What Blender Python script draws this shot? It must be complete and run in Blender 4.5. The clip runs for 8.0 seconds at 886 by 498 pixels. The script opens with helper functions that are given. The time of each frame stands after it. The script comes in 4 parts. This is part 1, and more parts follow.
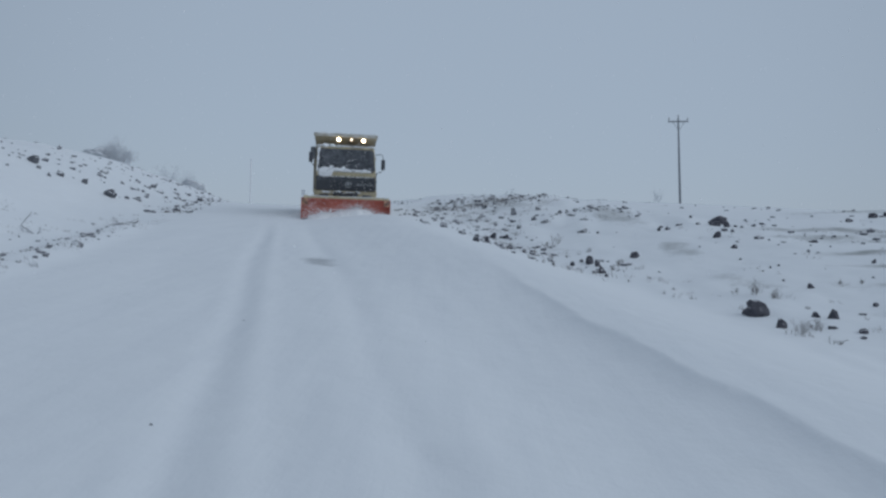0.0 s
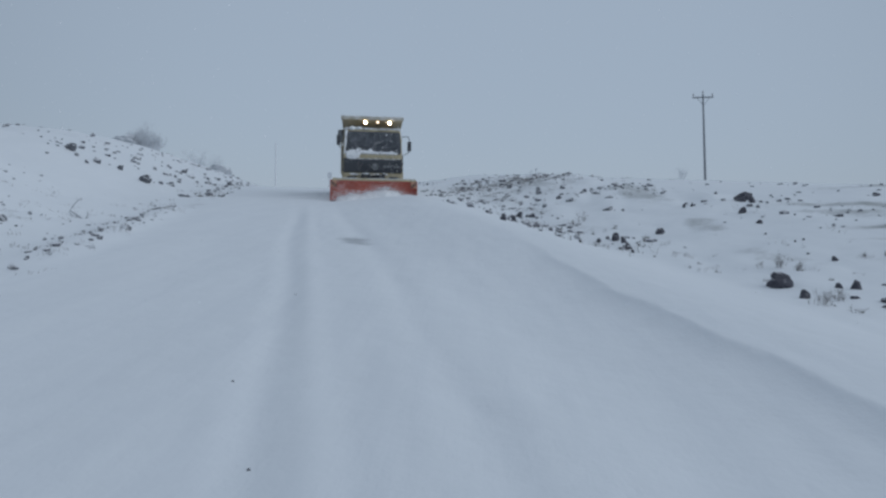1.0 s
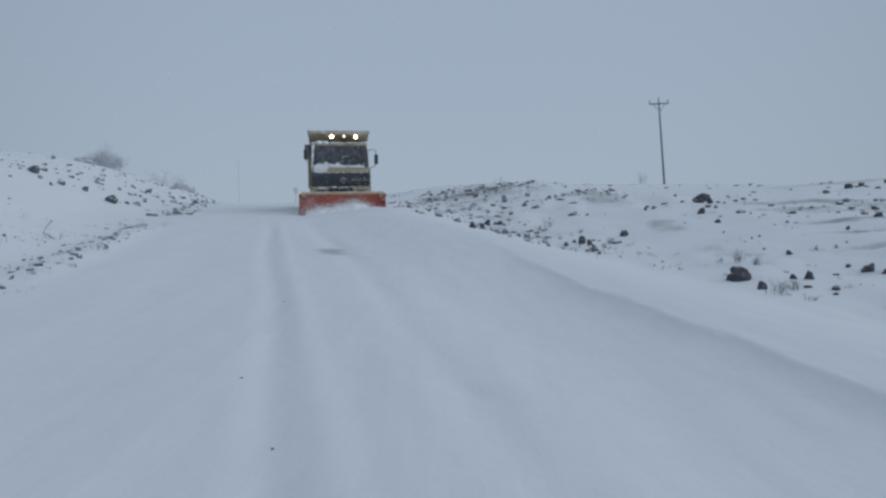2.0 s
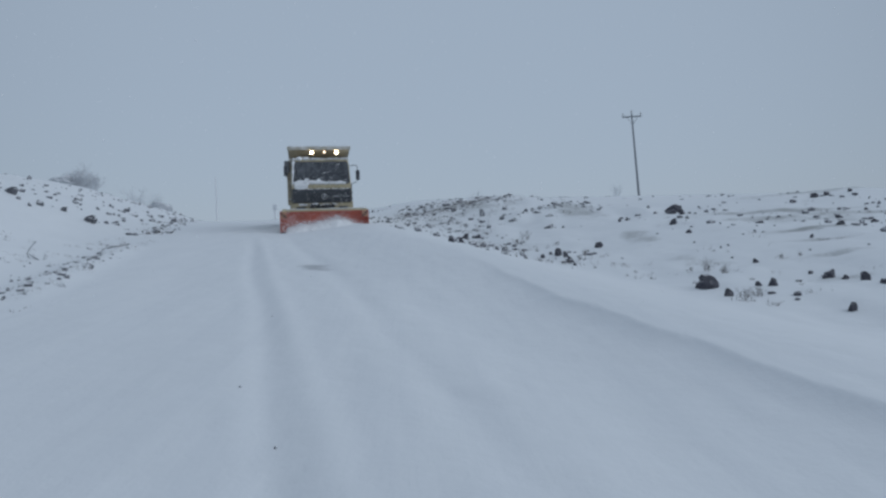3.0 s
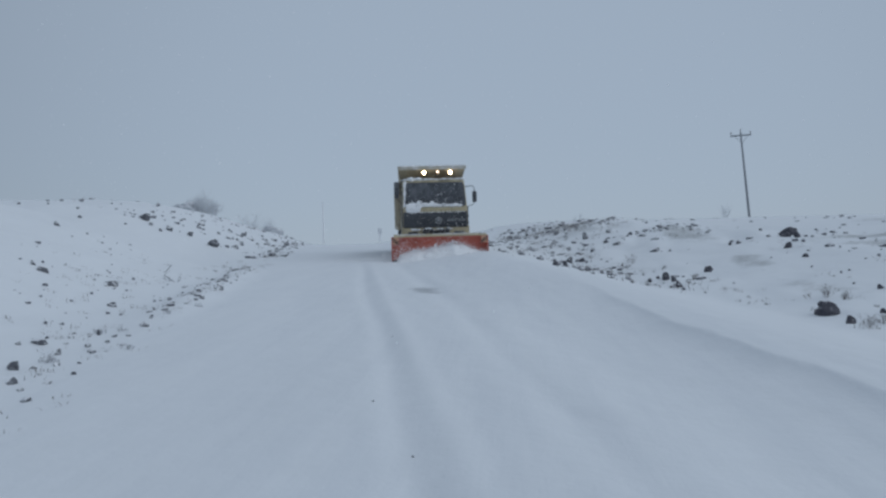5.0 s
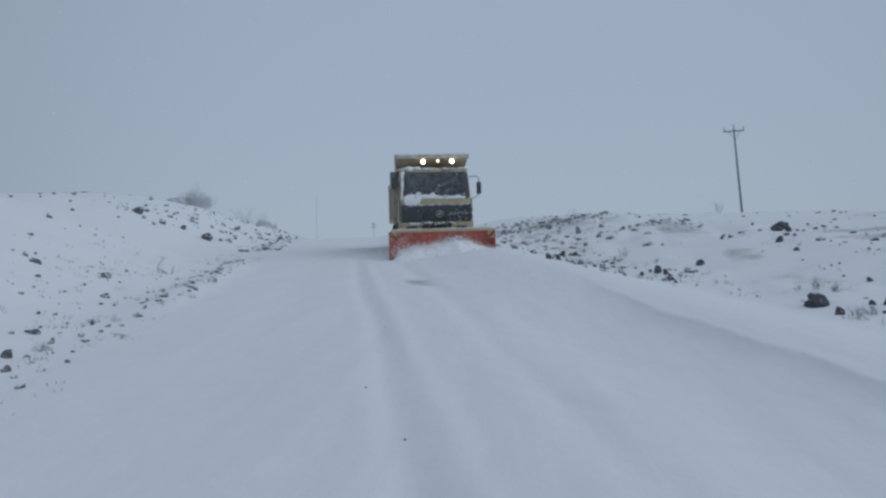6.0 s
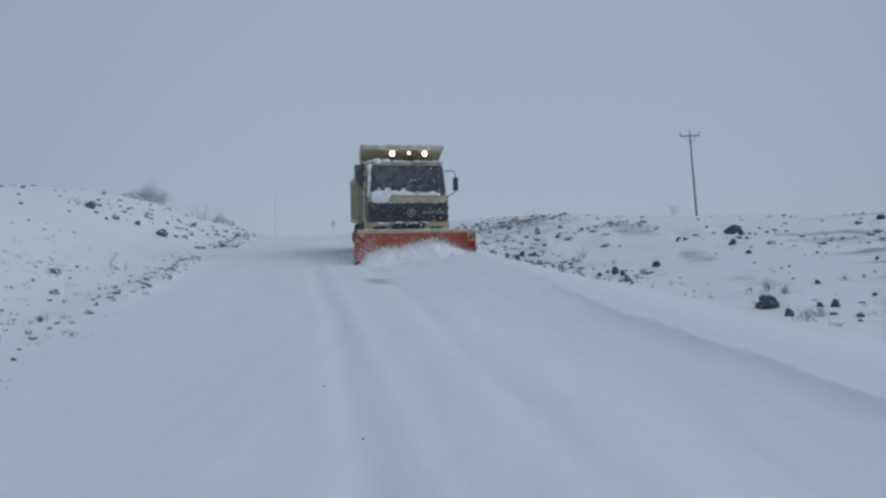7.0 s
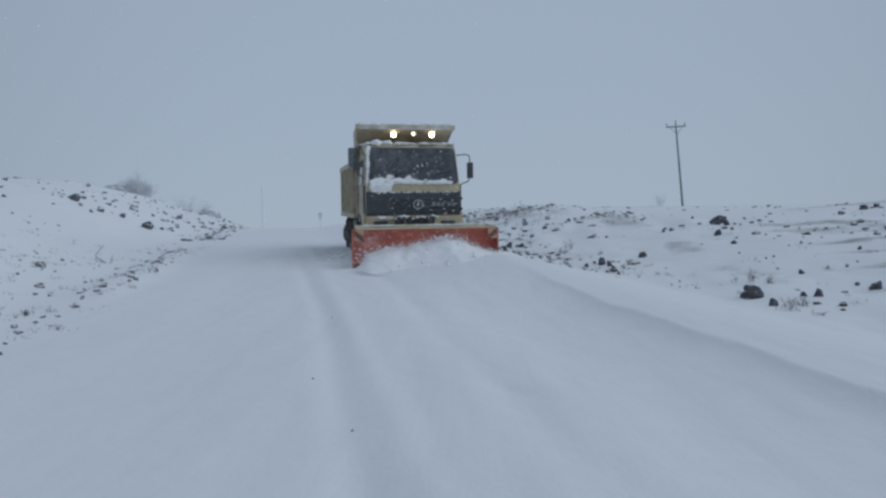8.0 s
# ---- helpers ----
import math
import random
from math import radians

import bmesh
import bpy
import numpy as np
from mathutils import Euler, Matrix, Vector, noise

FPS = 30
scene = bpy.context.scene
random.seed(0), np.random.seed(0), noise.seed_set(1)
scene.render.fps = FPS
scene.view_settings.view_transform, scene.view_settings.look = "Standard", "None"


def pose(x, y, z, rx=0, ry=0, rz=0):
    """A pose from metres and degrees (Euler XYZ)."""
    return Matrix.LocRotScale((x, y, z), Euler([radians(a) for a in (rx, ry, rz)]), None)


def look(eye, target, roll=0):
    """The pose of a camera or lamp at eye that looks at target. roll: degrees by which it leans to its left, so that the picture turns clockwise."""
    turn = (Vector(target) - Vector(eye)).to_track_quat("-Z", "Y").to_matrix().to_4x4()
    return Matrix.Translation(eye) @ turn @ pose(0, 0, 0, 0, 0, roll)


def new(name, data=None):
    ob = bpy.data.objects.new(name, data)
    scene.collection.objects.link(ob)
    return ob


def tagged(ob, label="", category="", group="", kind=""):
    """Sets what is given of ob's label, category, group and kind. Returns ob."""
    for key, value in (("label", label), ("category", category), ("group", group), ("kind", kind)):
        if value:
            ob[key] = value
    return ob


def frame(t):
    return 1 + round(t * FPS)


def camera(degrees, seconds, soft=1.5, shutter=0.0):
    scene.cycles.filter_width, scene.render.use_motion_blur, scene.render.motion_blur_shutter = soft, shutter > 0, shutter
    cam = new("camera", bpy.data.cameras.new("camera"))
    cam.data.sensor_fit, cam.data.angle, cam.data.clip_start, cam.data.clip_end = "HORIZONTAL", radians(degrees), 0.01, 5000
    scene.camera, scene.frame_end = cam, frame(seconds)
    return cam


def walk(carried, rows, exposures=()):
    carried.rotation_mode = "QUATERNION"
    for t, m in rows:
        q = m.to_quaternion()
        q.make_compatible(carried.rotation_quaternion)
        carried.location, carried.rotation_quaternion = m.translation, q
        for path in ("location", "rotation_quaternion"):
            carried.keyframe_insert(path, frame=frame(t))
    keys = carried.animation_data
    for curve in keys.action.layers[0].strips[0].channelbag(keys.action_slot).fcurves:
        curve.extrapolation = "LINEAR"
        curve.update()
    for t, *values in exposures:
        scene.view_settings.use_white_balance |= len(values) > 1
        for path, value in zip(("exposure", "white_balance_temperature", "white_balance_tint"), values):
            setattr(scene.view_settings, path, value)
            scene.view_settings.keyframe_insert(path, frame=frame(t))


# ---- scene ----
# The camera: hand-held at eye height, stepping back down the snowed-up road.
cam = camera(63.10, 8.0, soft=2.55)
PATH = [(0, (0.555, 1.813, 1.701), -0.35, -0.77, 1.61),
        (0.2, (0.498, 1.757, 1.703), 0.39, -0.83, 1.16),
        (0.5, (0.443, 1.640, 1.704), 1.44, -0.58, 1.48),
        (0.7, (0.422, 1.546, 1.691), 1.45, -0.51, 1.22),
        (1, (0.393, 1.316, 1.657), 1.42, -2.32, 0.80),
        (1.2, (0.369, 1.244, 1.702), 2.18, -1.61, 0.08),
        (1.5, (0.329, 1.133, 1.649), 0.30, -0.70, 0.71),
        (1.7, (0.255, 1.051, 1.576), -0.60, -1.18, -0.41),
        (2.8, (0.196, 0.464, 1.580), -2.30, -1.52, -1.72),
        (3, (0.176, 0.452, 1.586), -3.06, -0.32, -2.09),
        (3.2, (0.124, 0.451, 1.583), -1.85, 0.55, -0.92),
        (3.5, (0.033, 0.369, 1.546), -1.75, 1.13, -2.10),
        (3.7, (-0.022, 0.334, 1.572), -3.05, 1.29, -1.65),
        (4, (-0.108, 0.203, 1.579), -0.32, 2.29, -2.75),
        (4.2, (-0.036, 0.220, 1.560), 1.82, 1.74, -3.23),
        (4.5, (0.020, 0.170, 1.584), 3.56, 1.27, -2.22),
        (4.7, (-0.011, 0.119, 1.627), 4.18, 1.78, -2.09),
        (5.8, (0.013, 0.003, 1.575), 5.27, 1.50, -1.53),
        (6, (0.009, 0.011, 1.557), 4.21, 1.35, -1.82),
        (6.2, (0.013, 0.016, 1.554), 3.27, 0.81, -1.95),
        (6.5, (0.011, 0.020, 1.574), 2.82, 0.86, -1.74),
        (6.8, (0.020, 0.027, 1.541), 2.24, 1.37, -1.49),
        (7, (0.004, 0.026, 1.551), 1.04, 1.22, -1.25),
        (7.2, (0.015, 0.020, 1.536), 0.94, 1.15, -1.23),
        (7.5, (-0.002, 0.021, 1.566), 0.91, 1.08, -1.05),
        (7.8, (0.015, 0.020, 1.540), 0.74, 0.88, -1.26),
        (8, (0.000, -0.000, 1.560), 0.06, 0.50, -1.49)]


def aim(eye, yaw, pitch, roll):
    a, b = radians(yaw), radians(pitch)
    ahead = Vector((-math.sin(a) * math.cos(b), math.cos(a) * math.cos(b), math.sin(b)))
    return look(eye, Vector(eye) + ahead, roll)


walk(cam, [(t, aim(eye, yaw, pitch, roll)) for t, eye, yaw, pitch, roll in PATH])

# ---- light: thick snow cloud, no visible sun ----
world = bpy.data.worlds.new("overcast")
scene.world = world
world.use_nodes = True
wn, wl = world.node_tree.nodes, world.node_tree.links
sky = wn.new("ShaderNodeTexSky")
sky.sky_type, sky.sun_disc = "NISHITA", False
sky.sun_elevation, sky.sun_rotation = radians(39), radians(104)
dim = wn.new("ShaderNodeVectorMath")
dim.operation = "SCALE"
dim.inputs["Scale"].default_value = 0.008
cloud = wn.new("ShaderNodeVectorMath")
cloud.operation = "ADD"
cloud.inputs[1].default_value = (0.289, 0.355, 0.440)
wl.new(sky.outputs[0], dim.inputs[0])
wl.new(dim.outputs[0], cloud.inputs[0])
# sky brightest ahead, darkened towards the sides to imitate lens vignetting
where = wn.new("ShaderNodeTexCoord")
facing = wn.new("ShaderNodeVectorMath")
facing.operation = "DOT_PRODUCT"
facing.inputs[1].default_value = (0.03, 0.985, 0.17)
edge_dim = wn.new("ShaderNodeMapRange")
edge_dim.interpolation_type = "SMOOTHSTEP"
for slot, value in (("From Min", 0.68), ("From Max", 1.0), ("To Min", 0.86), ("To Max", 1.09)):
    edge_dim.inputs[slot].default_value = value
vignetted = wn.new("ShaderNodeVectorMath")
vignetted.operation = "SCALE"
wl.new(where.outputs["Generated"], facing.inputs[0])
wl.new(facing.outputs["Value"], edge_dim.inputs["Value"])
wl.new(cloud.outputs[0], vignetted.inputs[0])
wl.new(edge_dim.outputs["Result"], vignetted.inputs["Scale"])
wl.new(vignetted.outputs[0], wn["Background"].inputs["Color"])
wn["Background"].inputs["Strength"].default_value = 1.0
sun = new("sun", bpy.data.lights.new("sun", "SUN"))
sun.data.energy, sun.data.angle, sun.data.color = 0.84, radians(70), (0.84, 0.92, 1.0)
sun.matrix_world = look((89, -22, 74), (0, 0, 0))


# ---- materials ----
def material(name, color, rough=0.6, metal=0.0, spec=0.5):
    m = bpy.data.materials.new(name)
    m.use_nodes = True
    b = m.node_tree.nodes["Principled BSDF"]
    b.inputs["Base Color"].default_value = (*color, 1)
    b.inputs["Roughness"].default_value = rough
    b.inputs["Metallic"].default_value = metal
    b.inputs["Specular IOR Level"].default_value = spec
    return m


def node(m, kind, **values):
    n = m.node_tree.nodes.new(kind)
    for k, v in values.items():
        n.inputs[k].default_value = v
    return n


def link(m, a, b):
    m.node_tree.links.new(a, b)


def ramp(m, fac, stops):
    r = node(m, "ShaderNodeValToRGB")
    while len(r.color_ramp.elements) < len(stops):
        r.color_ramp.elements.new(0.5)
    for e, (p, c) in zip(r.color_ramp.elements, stops):
        e.position, e.color = p, (*c, 1)
    link(m, fac, r.inputs["Fac"])
    return r.outputs["Color"]


def grain(m, scale, detail=4.0, rough=0.6, space="Object"):
    co = node(m, "ShaderNodeTexCoord")
    n = node(m, "ShaderNodeTexNoise", Scale=scale, Detail=detail, Roughness=rough)
    link(m, co.outputs[space], n.inputs["Vector"])
    return n.outputs["Fac"]


def blend(m, fac, a, b):
    mix = node(m, "ShaderNodeMix")
    mix.data_type = "RGBA"
    for value, slot in ((fac, 0), (a, 6), (b, 7)):
        if isinstance(value, (float, int)):
            mix.inputs[slot].default_value = value
        elif isinstance(value, tuple):
            mix.inputs[slot].default_value = (*value, 1)
        else:
            link(m, value, mix.inputs[slot])
    return mix.outputs[2]


def calc(m, op, a, b=0.0, clamp=False):
    n = node(m, "ShaderNodeMath")
    n.operation, n.use_clamp = op, clamp
    for slot, value in enumerate((a, b)):
        if isinstance(value, (float, int)):
            n.inputs[slot].default_value = value
        else:
            link(m, value, n.inputs[slot])
    return n.outputs[0]


def relief(m, heights, strength=0.4, distance=0.02):
    bump = node(m, "ShaderNodeBump", Strength=strength, Distance=distance)
    link(m, heights, bump.inputs["Height"])
    link(m, bump.outputs["Normal"], m.node_tree.nodes["Principled BSDF"].inputs["Normal"])


def base(m, color):
    link(m, color, m.node_tree.nodes["Principled BSDF"].inputs["Base Color"])


def upward(m, low, high, ragged=0.25, scale=6.0):
    """How far a surface faces up, with a ragged limit: where snow lies."""
    geo = node(m, "ShaderNodeNewGeometry")
    split = node(m, "ShaderNodeSeparateXYZ")
    link(m, geo.outputs["Normal"], split.inputs[0])
    n = calc(m, "MULTIPLY", calc(m, "SUBTRACT", grain(m, scale), 0.5), ragged * 2)
    lift = calc(m, "ADD", split.outputs["Z"], n)
    return calc(m, "DIVIDE", calc(m, "SUBTRACT", lift, low), high - low, clamp=True)


SNOW = (0.82, 0.84, 0.865)


def snow_material(name, rut=False):
    m = material(name, SNOW, 0.85, 0, 0.25)
    broad, mid, fine = grain(m, 0.45, 3), grain(m, 3.2, 4), grain(m, 45.0, 3)
    tone = blend(m, calc(m, "MULTIPLY", broad, 0.55), SNOW, (0.735, 0.755, 0.785))
    tone = blend(m, ramp(m, mid, ((0.35, (0, 0, 0)), (0.75, (0.45, 0.45, 0.45)))), tone, (0.755, 0.775, 0.80))
    bare = node(m, "ShaderNodeAttribute")
    bare.attribute_name = "bare"
    patch = calc(m, "ADD", calc(m, "MULTIPLY", grain(m, 1.1, 6, 0.65), 0.62), calc(m, "MULTIPLY", grain(m, 9.0, 5, 0.7), 0.38))
    show = calc(m, "SUBTRACT", calc(m, "ADD", patch, bare.outputs["Fac"]), 1.0)
    show = calc(m, "MULTIPLY", show, 3.4, clamp=True)
    soil = ramp(m, grain(m, 14.0, 5), ((0.3, (0.10, 0.105, 0.10)), (0.7, (0.29, 0.30, 0.285))))
    if rut:
        soil = ramp(m, grain(m, 14.0, 5), ((0.3, (0.10, 0.11, 0.12)), (0.7, (0.25, 0.27, 0.29))))
    heights = calc(m, "ADD", calc(m, "MULTIPLY", mid, 1.0), calc(m, "MULTIPLY", fine, 0.10 if rut else 0.25))
    if rut:
        # scraped lengthwise by blades and tyres
        co, lay = node(m, "ShaderNodeTexCoord"), node(m, "ShaderNodeMapping")
        lay.inputs["Rotation"].default_value = (0, 0, radians(-12.1))
        lay.inputs["Scale"].default_value = (2.6, 0.16, 1.0)
        drag = node(m, "ShaderNodeTexNoise", Scale=1.6, Detail=4.0, Roughness=0.6)
        link(m, co.outputs["Object"], lay.inputs["Vector"])
        link(m, lay.outputs["Vector"], drag.inputs["Vector"])
        tone = blend(m, ramp(m, drag.outputs["Fac"], ((0.42, (0, 0, 0)), (0.72, (0.35, 0.35, 0.35)))), tone, (0.715, 0.74, 0.78))
        heights = calc(m, "ADD", heights, calc(m, "MULTIPLY", drag.outputs["Fac"], 0.45))
    base(m, blend(m, calc(m, "MULTIPLY", show, 0.7), tone, soil))
    relief(m, heights, 0.35, 0.05)
    return m


M_ROAD = snow_material("packed_snow", True)
M_GROUND = snow_material("drifted_snow")
M_PILE = material("loose_snow", SNOW, 0.9, 0, 0.2)
base(M_PILE, ramp(M_PILE, grain(M_PILE, 6.0, 5), ((0.3, (0.82, 0.83, 0.845)), (0.7, (0.90, 0.905, 0.915)))))
relief(M_PILE, grain(M_PILE, 22.0, 6, 0.7), 0.4, 0.03)
M_FLAKE = material("snowflake", (0.9, 0.91, 0.93), 0.9)


def dusted(name, dark, light, scale, rough=0.85, low=0.55, high=0.85, ragged=0.3):
    """A rough surface that snow lies on where it faces up."""
    m = material(name, dark, rough)
    own = ramp(m, grain(m, scale, 6, 0.7), ((0.3, dark), (0.72, light)))
    base(m, blend(m, upward(m, low, high, ragged), own, (0.79, 0.80, 0.825)))
    relief(m, grain(m, scale * 2.5, 5), 0.7, 0.03)
    return m


M_ROCK = dusted("basalt", (0.040, 0.041, 0.053), (0.118, 0.115, 0.138), 11.0, 0.85, 0.66, 0.94, 0.4)
# snow-covered rock for the banks; on the mound its paler tone imitates haze
M_SNOWY_HAZED_ROCK = dusted("snowy_hazed_basalt", (0.06, 0.064, 0.078), (0.20, 0.205, 0.225), 9.0, 0.9, 0.28, 0.62, 0.5)
# stone tones lifted paler, as if haze lay over them
M_STONE = dusted("small_stone", (0.078, 0.081, 0.100), (0.22, 0.222, 0.25), 12.0, 0.9, 0.40, 0.85, 0.55)
M_WEED = material("dry_stalk", (0.13, 0.115, 0.10), 0.9)
base(M_WEED, ramp(M_WEED, grain(M_WEED, 20.0), ((0.3, (0.10, 0.085, 0.085)), (0.7, (0.28, 0.26, 0.25)))))
M_STALK = material("frosted_stalk", (0.3, 0.31, 0.33), 0.9)
base(M_STALK, ramp(M_STALK, grain(M_STALK, 15.0), ((0.3, (0.22, 0.225, 0.24)), (0.7, (0.46, 0.47, 0.50)))))
# pale twig tones on the crest: haze mixed into the base colour
M_HAZED_TWIG = material("hazed_twig", (0.30, 0.32, 0.345), 0.9)
base(M_HAZED_TWIG, ramp(M_HAZED_TWIG, grain(M_HAZED_TWIG, 3.0), ((0.3, (0.56, 0.58, 0.61)), (0.7, (0.70, 0.72, 0.75)))))
# earth tone paled to imitate haze; snow lies on its upward faces
M_WALL = dusted("hazed_earth", (0.38, 0.40, 0.43), (0.52, 0.54, 0.57), 2.0, 0.9, 0.55, 0.95)
# weathered grain, its tones lifted to imitate haze in front of the pole
M_POLE = material("weathered_hazed_pole", (0.12, 0.13, 0.14), 0.8)
base(M_POLE, ramp(M_POLE, grain(M_POLE, 7.0), ((0.3, (0.17, 0.18, 0.20)), (0.7, (0.28, 0.295, 0.32)))))
# far posts coloured close to the sky, imitating their fading in haze
M_FAR_POLE = material("hazed_post", (0.80, 0.81, 0.83), 0.85)
# paler still for the farthest shrubs and marker plate, haze held in the colour
M_HAZED_FAR = material("hazed_far_tone", (0.58, 0.60, 0.63), 0.9)
base(M_HAZED_FAR, ramp(M_HAZED_FAR, grain(M_HAZED_FAR, 3.0), ((0.3, (0.58, 0.60, 0.63)), (0.7, (0.72, 0.74, 0.77)))))
M_GALV = material("galvanised_steel", (0.2, 0.215, 0.23), 0.55, 0.6)
M_PORCELAIN = material("insulator", (0.15, 0.14, 0.14), 0.35)


def paint(name, color, grime, rough=0.5, amount=0.6):
    m = material(name, color, rough)
    dirt = ramp(m, grain(m, 3.5, 6, 0.65), ((0.42, (0, 0, 0)), (0.75, (amount, amount, amount))))
    tone = blend(m, dirt, color, grime)
    specks = ramp(m, grain(m, 38.0, 3), ((0.66, (0, 0, 0)), (0.74, (0.6, 0.6, 0.6))))
    base(m, blend(m, specks, tone, (0.8, 0.82, 0.85)))
    relief(m, grain(m, 30.0), 0.1, 0.004)
    return m


M_BEIGE = paint("beige_cab_paint", (0.50, 0.43, 0.28), (0.22, 0.19, 0.14))
M_RIMED = paint("rimed_beige_paint", (0.42, 0.39, 0.32), (0.70, 0.70, 0.70), 0.7, 0.95)
M_BOX = paint("beige_tipper_paint", (0.47, 0.41, 0.295), (0.15, 0.125, 0.10), 0.55, 0.8)
M_ORANGE = paint("orange_plough_paint", (0.50, 0.115, 0.075), (0.27, 0.095, 0.075), 0.6)
# powder snow blown in veils over the blade
veils = calc(M_ORANGE, "MULTIPLY", grain(M_ORANGE, 2.2, 6, 0.7), calc(M_ORANGE, "ADD", grain(M_ORANGE, 16.0, 4, 0.7), 0.45))
powder = ramp(M_ORANGE, veils, ((0.48, (0, 0, 0)), (0.74, (0.5, 0.5, 0.5))))
painted = M_ORANGE.node_tree.nodes["Principled BSDF"].inputs["Base Color"].links[0].from_socket
base(M_ORANGE, blend(M_ORANGE, powder, painted, (0.80, 0.79, 0.80)))
# black raised to dark grey, imitating the snow haze before the lorry
M_BLACK = paint("black_plastic", (0.052, 0.056, 0.065), (0.12, 0.128, 0.14), 0.55, 0.6)
M_STEEL = paint("dirty_steel", (0.06, 0.06, 0.063), (0.13, 0.12, 0.11), 0.6)
M_RUBBER = paint("tyre_rubber", (0.018, 0.018, 0.02), (0.12, 0.12, 0.125), 0.85)
M_RIM = paint("wheel_rim", (0.2, 0.19, 0.17), (0.08, 0.075, 0.07), 0.6)
M_SILVER = material("bright_metal", (0.62, 0.64, 0.66), 0.3, 0.8)
M_GREY = material("grey_letter_mark", (0.26, 0.275, 0.29), 0.6)
M_WHITE = paint("faded_reflector", (0.55, 0.30, 0.20), (0.42, 0.22, 0.16), 0.5)
M_INTAKE = paint("grey_plastic", (0.20, 0.215, 0.235), (0.32, 0.33, 0.35), 0.7)
M_STRIPE = material("black_stripe", (0.025, 0.025, 0.028), 0.7)
# mottled smears on the glass, their tones also raised to imitate haze
M_GLASS = material("dark_cab_glass", (0.02, 0.024, 0.03), 0.12, 0, 0.5)
hazy_smear = ramp(M_GLASS, grain(M_GLASS, 2.6, 6, 0.7), ((0.42, (0.055, 0.058, 0.066)), (0.8, (0.18, 0.19, 0.21))))
spots = ramp(M_GLASS, grain(M_GLASS, 42.0, 2), ((0.64, (0, 0, 0)), (0.70, (0.6, 0.6, 0.6))))
base(M_GLASS, blend(M_GLASS, spots, hazy_smear, (0.6, 0.62, 0.66)))
M_MIRROR = material("mirror_glass", (0.5, 0.53, 0.56), 0.08, 1.0)


def glow(name, color, strength):
    m = material(name, color, 0.4)
    b = m.node_tree.nodes["Principled BSDF"]
    b.inputs["Emission Color"].default_value = (*color, 1)
    b.inputs["Emission Strength"].default_value = strength
    return m


M_LAMP = glow("lit_work_lamp", (1.0, 0.86, 0.62), 16.0)
# weak orange emission that imitates the halo round each lamp
M_HALO = glow("lamp_halo_ring", (1.0, 0.60, 0.30), 1.5)
M_LAMP_SMALL = glow("lit_marker_lamp", (1.0, 0.93, 0.80), 2.2)


# ---- lie of the land: u runs across the road, v along it, uphill ----
def sm(a,b,x):
    t=min(1.0,max(0.0,(x-a)/(b-a))); return t*t*(3-2*t)
def soft(x,k=1.0):
    return 0.0 if x<-8*k else (x if x>8*k else k*math.log1p(math.exp(x/k)))
def uv(x,y): return .978*x+.21*y-3.156, -.21*x+.978*y
def xy(u,v):
    a=u+3.156; return .978*a-.21*v, .21*a+.978*v
def rise(v,end):
    # slope .0764 flattening over 20 m after end
    return .0764*(v-soft(v-end,5.0)) 
def ground_z(x,y):
    u,v=uv(x,y)
    k=sm(5,16,u)
    kl=1-sm(-13,-5,u)
    end=51+27*k+15*kl
    z=.06+rise(v,end)
    # left bank and hill
    w=-5.9-u
    if w>0:
        fade=1-.59*sm(46,87,v)
        # the near bank ends in a bay; the hill behind it starts farther out
        foot=1.5+1.3*sm(22,27,v)-.9*sm(29,33,v)
        cap=7.85+.86*sm(34,46,v)
        z+=fade*(0.45*(soft(w-foot,.5)-soft(w-cap,1.5)))
    if u<-3:
        # toe of the hill, and a wind-packed lip along the near bank
        z+=.46*math.exp(-((u+8.0)/1.7)**2-((v-52)/7.5)**2)
        z+=.13*math.exp(-((u+6.2)/.38)**2)*sm(10,14,v)*(1-sm(22.6,24,v))
        z-=.16*math.exp(-((u+8.2)/1.5)**2-((v-26)/1.6)**2)
    # right verge: shoulder, ditch, rising field
    if u>-1.9:
        # near by a low crumbled windrow edges the ploughed lane; farther up the shoulder stands higher
        q=1-sm(8.5,15.5,v)
        c=.99+.017*v+.04*math.sin(v*2.9+2.97)+.02*math.sin(v*5.3)+.012*math.sin(v*9.7+2)+.010*math.sin(v*15.1)+.007*math.sin(v*21.7+1)
        p=min(1.0,max(0.0,(u+.1)/(c+.1)))
        low=.19*(.55*p**2+.45*p**8)-.11*sm(-1.8,-.2,u)-.43*sm(1.6,5.0,u)
        high=.30*sm(-1.7,1.5,u)-.67*sm(1.2,5.0,u)*(1-.45*sm(20,30,v))
        z+=q*low+(1-q)*high
        z+=.55*math.exp(-((u-5.2)/2.1)**2-((v-46)/5.5)**2)
        z+=.135*(soft(u-5.8,.6)-soft(u-12,1.5))
        z+=0.75*math.exp(-((u-9)/5.0)**2-((v-39)/6.0)**2)
        z+=.75*math.exp(-((u-23)/6)**2-((v-24)/6.5)**2)
    return z


